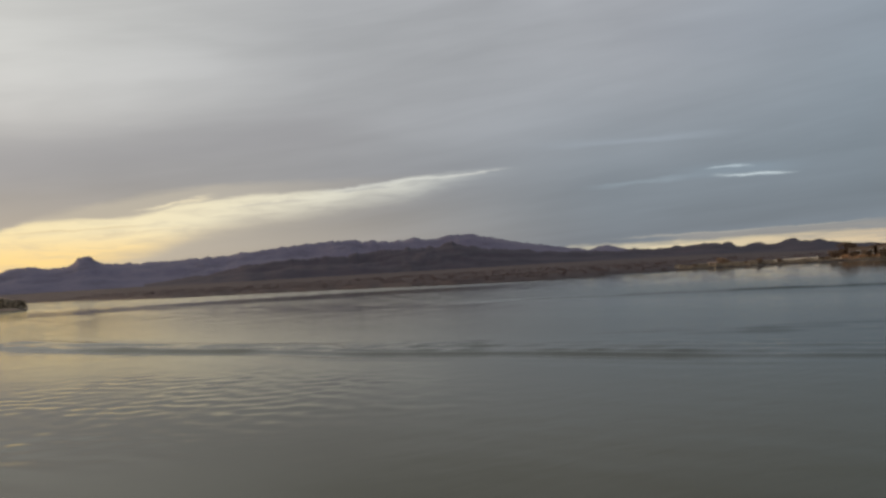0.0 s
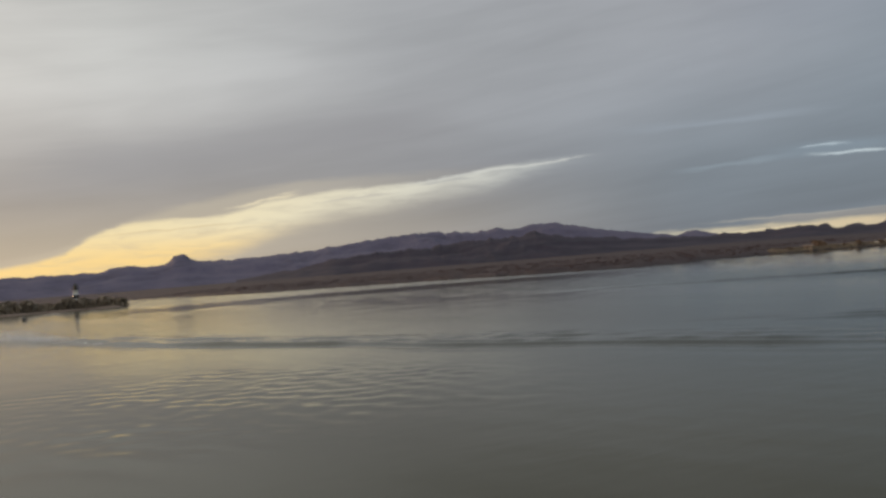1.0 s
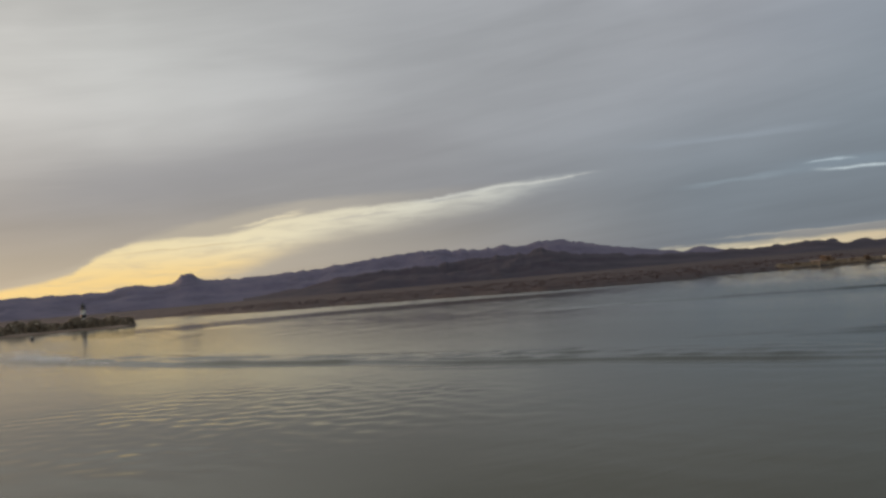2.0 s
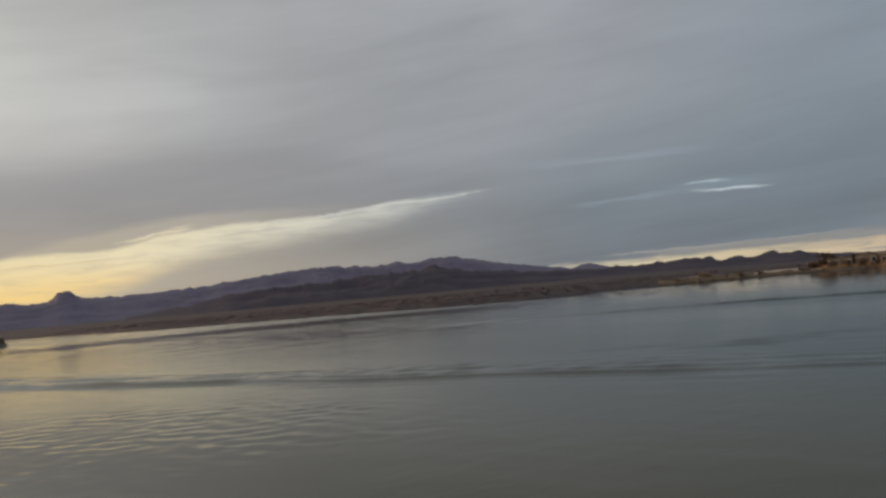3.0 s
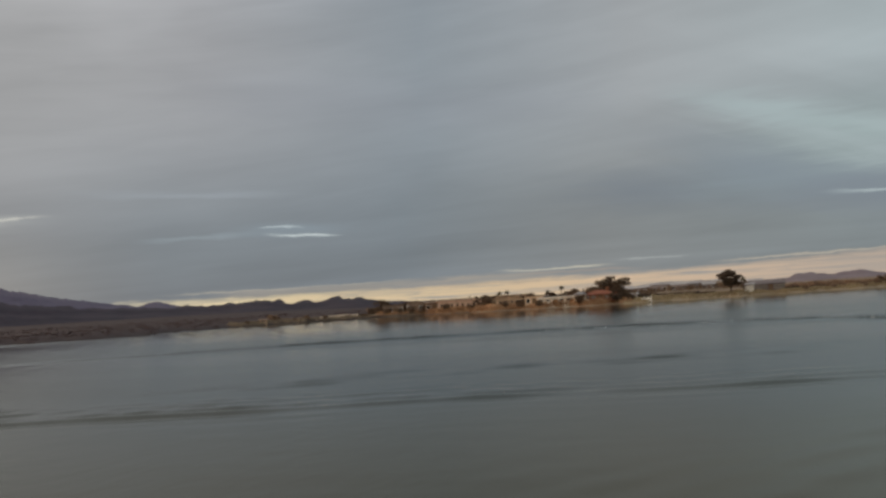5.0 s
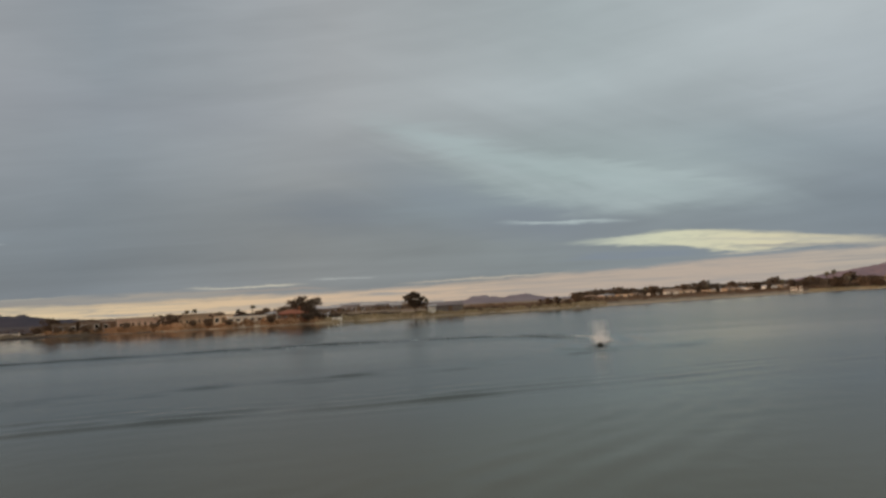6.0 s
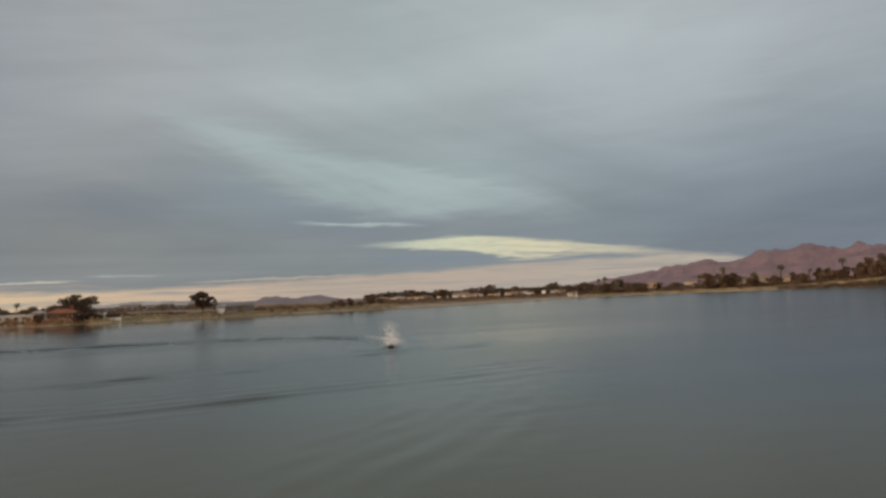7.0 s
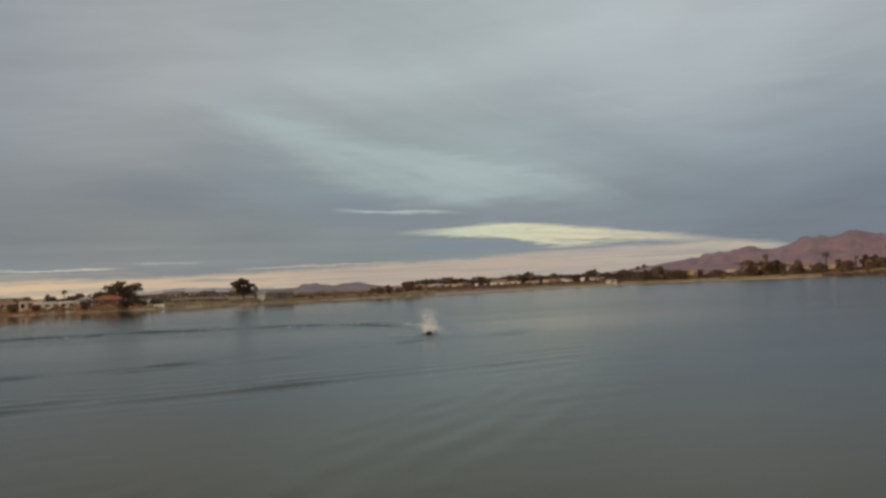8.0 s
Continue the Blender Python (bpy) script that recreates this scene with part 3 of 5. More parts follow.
PASS_NEAR = [(34, 4.5), (30.5, 6.6), (27, 8.9), (22.5, 11.3), (17.5, 14.2), (12.5, 18.2), (8, 21.4), (4, 24.2), (-3, 28.2), (-12, 35), (-22, 42.6), (-36, 55.5), (-62, 79)]
PASS_OUTER = [(46, 12), (38.5, 17.1), (33, 19.2), (26, 22.2), (20, 25.4), (14, 28), (8, 30.2), (4, 31.4)]
PASS_FAR = [(-12, 77), (10, 70.3), (24, 64.5), (37.5, 55), (46, 46), (51, 37.5), (50.8, 31.5), (47.4, 25.6), (43, 22.2), (38.9, 20.3)]
OLD_WAVES = [(5, 6.1), (10, 6.4), (14, 6.3), (18, 6.7), (24, 8.2), (34, 11.8)]
LOOSE_WAVES = [(-15.5, 15.5), (-11.5, 13.2), (-8.0, 11.4), (-4.5, 9.4)]


def offset_field(X, Y, line):
    """Signed distance from a line, and how far along it."""
    best, side, along = np.full(X.shape, 1e9), np.zeros(X.shape), np.zeros(X.shape)
    total = 0.0
    for (ax, ay), (bx, by) in zip(line, line[1:]):
        ex, ey = bx - ax, by - ay
        L = math.hypot(ex, ey)
        t = np.clip(((X - ax) * ex + (Y - ay) * ey) / (L * L), 0, 1)
        qx, qy = X - ax - t * ex, Y - ay - t * ey
        d = np.hypot(qx, qy)
        m = d < best
        best = np.where(m, d, best)
        side = np.where(m, np.sign(ex * qy - ey * qx) * d, side)
        along = np.where(m, total + t * L, along)
        total += L
    return side, along, total


def crest(d, w):
    q = (d / w) ** 2
    return (1 - q) * np.exp(-q / 2)


def lake():
    az = np.arange(-112, 52.01, 0.27)
    r = np.concatenate([np.linspace(1.5, 8, 12), np.arange(8.2, 40, 0.13), np.arange(40, 90, 0.4), np.arange(90, 330, 0.95), np.geomspace(331, 760, 30)])
    A, R = np.meshgrid(az, r)
    X, Y = -np.sin(np.radians(A)) * R, np.cos(np.radians(A)) * R
    Z = np.zeros_like(X)
    near = R < 120
    x, y = X[near], Y[near]
    z = np.zeros_like(x)

    def broken(al, seed, period):
        return np.clip(0.65 + 0.62 * np.sin(al / period + seed) * np.sin(al / (period * 0.41) + 2 * seed) + 0.15 * np.sin(al / (period * 0.13) + seed), 0.0, 1.35)

    rng = np.random.RandomState(4)

    def choppy(n, lo, hi, a0, a1):
        """Short-crested ripples of mixed direction, in metres of wavelength."""
        w = np.zeros_like(x)
        for _ in range(n):
            a, lam, ph = rng.uniform(a0, a1), rng.uniform(lo, hi), rng.uniform(0, 6.28)
            bend = 0.25 * np.sin(x * 0.5 + ph) + 0.2 * np.sin(y * 0.6 + ph)
            w += lam * np.sin(2 * math.pi / lam * (x * math.sin(a) + y * math.cos(a) + bend) + ph) * (0.5 + 0.5 * np.sin(x * 0.7 + 2 * ph) * np.sin(y * 0.55 + ph))
        return w / math.sqrt(n)

    # the latest near pass: one steep crest, with broken water on its far side
    side, al, total = offset_field(x, y, curve_points(PASS_NEAR))
    side = -side
    far = 1 + np.clip((al - 42) / 26, 0, 1.4)
    held = np.clip((al - 22) / 14, 0, 1)
    drift = 0.22 * np.sin(al / 4.3) + 0.12 * np.sin(al / 1.7 + 1)
    for off, amp, w, seed, whole in ((0.0, 0.062, 0.36, 0.3, 0.6), (1.25, 0.024, 0.3, 1.7, 0.0), (-1.6, 0.010, 0.32, 2.9, 0.0), (2.6, 0.024, 0.34, 4.1, 0.0)):
        z += (0.4 + 0.6 * np.clip((al - 12) / 12, 0, 1) + 0.55 * np.clip((al - 44) / 12, 0, 1)) * np.clip(al / 6, 0, 1) * np.clip((92 - al) / 20, 0, 1) * far * amp * crest(side - off + drift, w * far) * (broken(al, seed, 4.2 + seed * 0.5) * (1 - whole * held) + whole * held)
    inside = np.clip((side + 0.2) / 0.8, 0, 1) * np.clip((4.6 - 2.4 * np.clip((al - 44) / 12, 0, 1) - side) / 1.4, 0, 1)
    z += 0.030 * choppy(12, 0.8, 1.7, -0.3, 1.4) * inside * np.clip((al - 12) / 14, 0, 1) * np.clip((al - 26) / 18, 0.45, 1) * np.clip((84 - al) / 40, 0, 1)
    side, al, total = offset_field(x, y, curve_points(PASS_OUTER))
    for off, amp, w, seed in ((0.0, 0.075, 0.4, 0.9), (1.5, 0.05, 0.36, 2.4), (-1.4, 0.03, 0.4, 3.6)):
        z += np.clip(al / 8, 0, 1) * np.clip((total - al) / 8, 0, 1) * amp * crest(side - off + 0.35 * np.sin(al / 5), w) * np.clip(broken(al, seed, 3.4) - 0.35, 0, 1)
    side, al, total = offset_field(x, y, curve_points(PASS_FAR, 8))
    for off, amp, w, seed in ((0.0, 0.17, 0.6, 0.4), (1.9, 0.07, 0.5, 2.0), (-1.9, 0.06, 0.5, 3.0)):
        z += np.clip((al - 10) / 26, 0, 1) * amp * crest(side - off, w) * (0.55 + 0.45 * broken(al, seed, 5.0))
    for line, gaps, amp, wd in ((OLD_WAVES, (-1.3, -0.5, 0.3, 1.2, 2.1), 0.0075, 0.3), (LOOSE_WAVES, (-3.0, -2.1, -1.2, -0.3, 0.6, 1.5), 0.022, 0.42)):
        side, al, total = offset_field(x, y, curve_points(line))
        for i, off in enumerate(gaps):
            z += amp * np.clip(al / 3, 0, 1) * np.clip((total - al) / 5, 0, 1) * crest(side - off + 0.2 * np.sin(al / 3 + i), wd) * broken(al, i * 1.3 + 0.4, 2.2)
    # the glittering patch: an old train of waves met by short chop
    glint = np.exp(-(((x + 7.3) * 0.79 + (y - 18.8) * 0.61) / 5.8) ** 4 - (((x + 7.3) * 0.61 - (y - 18.8) * 0.79) / 6.2) ** 4)
    train = np.sin(2 * math.pi / 0.78 * (0.79 * x + 0.61 * y + 0.12 * np.sin(0.9 * x - 0.4 * y)))
    z += 0.0042 * train * glint * np.clip(0.55 + 0.6 * np.sin(0.45 * x - 0.8 * y) * np.sin(0.7 * y), 0.05, 1)
    z += 0.019 * choppy(20, 0.5, 1.0, -1.9, 2.1) * glint * (0.55 + 0.45 * np.sin(x * 1.1 + 0.5 * y) * np.sin(y * 0.9 - 0.6 * x))
    # light crossing ripples of the breeze, in patches
    patch = np.clip(0.25 + 0.75 * np.sin(x * 0.09 + 1.2 * np.sin(y * 0.07)) * np.sin(y * 0.11 + 0.8), 0, 1)
    z += 0.0022 * choppy(14, 0.7, 2.0, 0.1, 1.1) * (0.15 + 0.85 * patch) * np.clip((70 - np.hypot(x, y)) / 40, 0, 1)
    Z[near] = z
    # low waves on the open water: steeper in the shallows off the beach, flattened in the glassy strip
    side_of = np.clip((X - 5) / 40, 0, 1)
    strip = np.clip((R - 118) / 14, 0, 1) * np.clip((174 - R) / 10, 0, 1) * np.clip((26 - X) / 20, 0, 1) * np.clip((X + 78) / 30, 0, 1)
    shallows = np.clip((R - 168) / 12, 0, 1) * np.clip((30 - X) / 30, 0, 1)
    steep = (1 - side_of) * (0.0058 + 0.0055 * shallows) * (1 - 0.8 * strip) + side_of * (0.0052 - 0.0022 * np.clip((90 - Y) / 80, 0, 1))
    for _ in range(12):
        a, lam, ph = rng.uniform(-3.14, 3.14), rng.uniform(3.4, 8.5), rng.uniform(0, 6.28)
        Z += steep * lam / 6.283 * np.sin(6.283 / lam * (X * math.sin(a) + Y * math.cos(a)) + ph) * np.clip((R - 48) / 50, 0, 1)
    v = np.stack([X, Y, Z], -1).reshape(-1, 3).tolist()
    return from_arrays("water", v, grid_faces(len(r), len(az)), M_WATER, True)


tagged(lake(), "calm grey-green lake water crossed by boat wakes", "water", kind="structure")


# ---------------- mountains ----------------
def mountain(name, label, summits, dist, deep, mat, seed, step=0.07, gully=0.5, base=12.0, jag=0.055):
    """A range along the horizon; summits are (bearing, height as an angle above the eye)."""
    pts = sorted(summits)
    az = np.arange(pts[0][0], pts[-1][0] + step / 2, step)
    top = EYE + dist * np.tan(np.radians(np.interp(az, [p[0] for p in pts], [p[1] for p in pts])))
    k = np.array([1, 2, 4, 2, 1]) / 10
    top = np.convolve(np.pad(top, 2, mode="edge"), k, "valid")
    n_w = int(2.0 / step) | 1
    broad = np.convolve(np.pad(top, n_w // 2, mode="edge"), np.ones(n_w) / n_w, "valid")
    us = np.concatenate([np.linspace(-1, -0.06, 26), [0.0], np.linspace(0.1, 1, 8)])
    verts = []
    for u in us:
        for a, peak, mean in zip(az, top, broad):
            s = a * dist * 0.01745
            n0 = noise.fractal(Vector((s / 60, seed, 0.0)), 0.7, 2.0, 5)
            p = 1 - abs(u)
            h = mean + (peak - mean) * p ** 5
            crest_h = h + (h - base) * jag * n0 * p ** 9
            # spurs run down from the crest, cut by gullies
            warp = 0.5 * noise.noise(Vector((s / 500, u * 1.3, seed)))
            g = 1 - 1.5 * abs(noise.fractal(Vector((s / 620 + warp, u * deep / 520, seed + 5)), 0.8, 2.1, 6))
            prof = p ** 1.15
            cut = gully * math.sin(math.pi * min(1, p)) * (g - 0.6) * 1.1
            z = base * (0.4 + 0.6 * p) + (crest_h - base) * max(0.0, prof + cut * prof) - 22 * (1 - p) ** 6
            verts.append(tuple(spot(a, dist + u * deep * (1 + 0.1 * noise.noise(Vector((a * 0.7, seed, 3)))), z)))
    ob = from_arrays(name, verts, grid_faces(len(us), len(az)), mat, True)
    return tagged(ob, label, "mountain", kind="structure")


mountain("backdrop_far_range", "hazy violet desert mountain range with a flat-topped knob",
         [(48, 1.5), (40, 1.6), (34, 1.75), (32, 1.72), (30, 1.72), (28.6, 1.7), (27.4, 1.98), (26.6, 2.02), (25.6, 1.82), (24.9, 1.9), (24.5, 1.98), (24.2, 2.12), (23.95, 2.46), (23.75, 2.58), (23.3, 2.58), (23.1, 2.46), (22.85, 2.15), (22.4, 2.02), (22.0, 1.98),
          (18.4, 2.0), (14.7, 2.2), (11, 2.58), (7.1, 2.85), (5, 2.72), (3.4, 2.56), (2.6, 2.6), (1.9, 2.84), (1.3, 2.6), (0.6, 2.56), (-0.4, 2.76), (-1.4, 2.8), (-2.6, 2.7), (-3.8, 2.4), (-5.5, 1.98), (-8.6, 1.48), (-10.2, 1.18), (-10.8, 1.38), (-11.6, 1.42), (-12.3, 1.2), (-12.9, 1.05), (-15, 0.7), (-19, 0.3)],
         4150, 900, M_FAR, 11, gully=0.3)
mountain("backdrop_mid_range", "dark violet-brown desert hills in front of the far range",
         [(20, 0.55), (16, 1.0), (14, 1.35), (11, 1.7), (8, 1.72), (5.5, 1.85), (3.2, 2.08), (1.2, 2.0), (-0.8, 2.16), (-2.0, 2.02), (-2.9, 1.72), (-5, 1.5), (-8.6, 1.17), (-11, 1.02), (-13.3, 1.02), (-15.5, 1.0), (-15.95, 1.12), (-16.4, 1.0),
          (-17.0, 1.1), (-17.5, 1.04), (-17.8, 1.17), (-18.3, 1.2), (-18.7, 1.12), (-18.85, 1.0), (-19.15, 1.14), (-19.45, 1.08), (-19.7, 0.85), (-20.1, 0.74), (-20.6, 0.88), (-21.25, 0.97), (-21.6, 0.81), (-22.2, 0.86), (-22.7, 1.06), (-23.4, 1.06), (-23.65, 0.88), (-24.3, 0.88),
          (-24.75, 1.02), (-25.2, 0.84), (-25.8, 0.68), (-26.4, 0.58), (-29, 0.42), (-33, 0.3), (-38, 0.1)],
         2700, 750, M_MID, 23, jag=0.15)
mountain("backdrop_low_hills", "low hazy grey-violet hills on the horizon behind the town",
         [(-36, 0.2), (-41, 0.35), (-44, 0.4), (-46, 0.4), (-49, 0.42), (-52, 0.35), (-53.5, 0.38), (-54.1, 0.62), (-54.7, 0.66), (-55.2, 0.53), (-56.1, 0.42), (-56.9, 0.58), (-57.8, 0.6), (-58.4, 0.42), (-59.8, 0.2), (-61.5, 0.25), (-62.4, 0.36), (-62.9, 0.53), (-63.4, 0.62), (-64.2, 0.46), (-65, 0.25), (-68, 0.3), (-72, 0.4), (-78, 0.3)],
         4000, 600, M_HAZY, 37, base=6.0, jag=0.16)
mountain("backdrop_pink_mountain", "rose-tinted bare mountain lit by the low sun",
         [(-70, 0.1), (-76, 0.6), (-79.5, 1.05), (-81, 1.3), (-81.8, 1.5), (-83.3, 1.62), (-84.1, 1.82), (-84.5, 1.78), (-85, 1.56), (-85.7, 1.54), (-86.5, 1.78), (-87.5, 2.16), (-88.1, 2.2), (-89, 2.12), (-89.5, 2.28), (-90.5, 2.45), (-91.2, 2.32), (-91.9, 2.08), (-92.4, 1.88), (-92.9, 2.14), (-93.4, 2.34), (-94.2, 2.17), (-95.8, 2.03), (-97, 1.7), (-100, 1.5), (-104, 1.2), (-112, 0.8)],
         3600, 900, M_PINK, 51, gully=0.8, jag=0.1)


def on_land(az, back=4.0, sink=0.05):
    """A place a given distance behind the far waterline, on the ground."""
    r = float(shore(az)) + back
    p = spot(az, r)
    p.z = float(land(p.x, p.y)) - sink
    return p


def facing(az, p, turn=0.0):
    """The pose at p whose -y side faces the lookout, turned by some degrees."""
    return pose(p.x, p.y, p.z, 0, 0, az + turn)


# ---------------- plants ----------------
def leaf_quads(bm, rng, centre, radius, count, size, flat=0.7):
    """Loose leaf sprays in an uneven clump."""
    for _ in range(count):
        d = Vector((rng.gauss(0, 1), rng.gauss(0, 1), rng.gauss(0, 1)))
        d.normalize()
        p = Vector(centre) + Vector((d.x, d.y, d.z * flat)) * radius * rng.random() ** 0.45
        s = size * rng.uniform(0.6, 1.4)
        n = Vector((rng.gauss(0, 1), rng.gauss(0, 1), rng.gauss(0, 1))).normalized()
        a = n.orthogonal().normalized() * s
        b = n.cross(a) * rng.uniform(0.5, 0.9)
        mid = n * s * 0.25
        bm.faces.new([bm.verts.new(q) for q in (p - a, p - b + mid, p + a, p + b + mid)])


def tree(name, label, seed, height, spread, leaf, trunk_share=0.35, limbs=7, clumps=26, leaves=55, lean=0.0, flat=0.7, base_spread=0.35):
    rng = random.Random(seed)
    root = empty(name, label, "tree")
    bm = bmesh.new()
    th = height * trunk_share
    tip = Vector((lean * th, 0, th))
    tube(bm, [(0, 0, -0.3), (lean * th * 0.3, 0.05, th * 0.5), tip], [height * 0.045, height * 0.035, height * 0.03])
    ends = []
    for i in range(limbs):
        a = i * math.tau / limbs + rng.uniform(-0.4, 0.4)
        up = rng.uniform(0.35, 1.0)
        reach = spread * rng.uniform(0.35, 0.85) * (1.15 - 0.6 * up)
        e = tip + Vector((math.cos(a) * reach, math.sin(a) * reach, (height * 0.92 - th) * up))
        mid = tip.lerp(e, 0.5) + Vector((rng.uniform(-0.2, 0.2), rng.uniform(-0.2, 0.2), 0.15)) * height * 0.08
        tube(bm, [tip - Vector((0, 0, th * 0.15)), mid, e], [height * 0.022, height * 0.014, height * 0.006], 5)
        ends += [e, mid]
    part("trunk", bm, M_BARK, root)
    bm = bmesh.new()
    for i in range(clumps):
        e = ends[i % len(ends)] if i < len(ends) else ends[rng.randrange(len(ends))]
        c = e + Vector((rng.gauss(0, 0.22), rng.gauss(0, 0.22), rng.gauss(0, 0.14))) * spread
        c.z = max(c.z, th * base_spread)
        leaf_quads(bm, rng, c, spread * rng.uniform(0.2, 0.42), leaves, height * 0.03 + 0.07, flat)
    part("crown", bm, leaf, root)
    return root


def palm(name, label, seed, height, crown=1.6, fronds=26, thatch=True):
    rng = random.Random(seed)
    root = empty(name, label, "palm tree")
    bm = bmesh.new()
    lean = rng.uniform(-0.05, 0.05)
    n = 7
    tube(bm, [(lean * height * (i / n) ** 2, 0, -0.3 + (height + 0.3) * i / n) for i in range(n + 1)], [0.24 - 0.10 * i / n for i in range(n + 1)])
    part("trunk", bm, M_BARK, root)
    top = Vector((lean * height, 0, height))
    bm = bmesh.new()
    for i in range(fronds):
        a = i * 2.4 + rng.uniform(-0.3, 0.3)
        rise = rng.uniform(-0.5, 1.1)
        out = Vector((math.cos(a), math.sin(a), 0))
        side = Vector((-out.y, out.x, 0))
        prev = None
        for j in range(6):
            t = j / 5
            c = top + out * crown * (t * (1.05 - 0.15 * rise)) + Vector((0, 0, crown * (rise * t - 1.0 * t * t)))
            w = crown * 0.22 * math.sin(math.pi * min(1, 0.12 + t * 0.85)) + 0.03
            row = [bm.verts.new(c - side * w - Vector((0, 0, w * 0.5))), bm.verts.new(c), bm.verts.new(c + side * w - Vector((0, 0, w * 0.5)))]
            if prev:
                bm.faces.new((prev[0], prev[1], row[1], row[0])), bm.faces.new((prev[1], prev[2], row[2], row[1]))
            prev = row
    part("crown", bm, M_PALM, root)
    if thatch:
        bm = bmesh.new()
        leaf_quads(bm, rng, top - Vector((0, 0, crown * 0.45)), crown * 0.34, 60, 0.18, 1.4)
        part("dead_fronds", bm, M_LEAF2, root, "brown skirt of dead fronds")
    return root


def bush(name, label, seed, width, height, leaf, leaves=420):
    rng = random.Random(seed)
    bm = bmesh.new()
    for i in range(7):
        tube(bm, [(0, 0, -0.1), (rng.uniform(-0.3, 0.3) * width, rng.uniform(-0.2, 0.2) * width, height * 0.5)], [0.05, 0.02], 4)
    for i in range(9):
        leaf_quads(bm, rng, (rng.uniform(-0.36, 0.36) * width, rng.uniform(-0.25, 0.25) * width, height * rng.uniform(0.25, 0.68)), height * rng.uniform(0.26, 0.36), leaves // 9, 0.16 + height * 0.04, 0.9)
    return tagged(part(name, bm, leaf), label, "bush")


def scrub_belt(name, label, category, mat, az0, az1, count, near, far, low, high, seed, thick=0.5, centre=None):
    """Uncountable low growth along a shore, as one mesh of leaf sprays."""
    rng = random.Random(seed)
    bm_v, bm_f = [], []
    for _ in range(count):
        a = rng.uniform(az0, az1)
        if centre is None:
            p = on_land(a, rng.uniform(near, far))
        else:
            p = spot(a, centre(a) + rng.uniform(near, far))
            p.z = 0.35
        h = rng.uniform(low, high) * (0.6 + 0.6 * abs(noise.noise(Vector((a * 0.9, seed, 0)))) * 1.6)
        for _ in range(10):
            q = p + Vector((rng.gauss(0, thick), rng.gauss(0, thick), rng.uniform(0.05, 1) * h))
            s = 0.16 + 0.14 * h
            n = Vector((rng.gauss(0, 1), rng.gauss(0, 1), rng.gauss(0, 0.6))).normalized()
            u = n.orthogonal().normalized() * s
            v = n.cross(u) * 0.8
            i = len(bm_v)
            bm_v += [tuple(q - u), tuple(q - v), tuple(q + u), tuple(q + v)]
            bm_f.append((i, i + 1, i + 2, i + 3))
    return tagged(from_arrays(name, bm_v, bm_f, mat), label, category, kind="stuff")


# ---------------- houses ----------------
def window(parent, x, z, w, h, y, frame_mat=None):
    f = part("window", boxed(x - w / 2 - 0.08, x + w / 2 + 0.08, y - 0.05, y + 0.02, z - 0.08, z + h + 0.08), frame_mat or M_WHITE, parent)
    part("pane", boxed(x - w / 2, x + w / 2, y - 0.065, y - 0.045, z, z + h), M_GLASS, f)
    return f


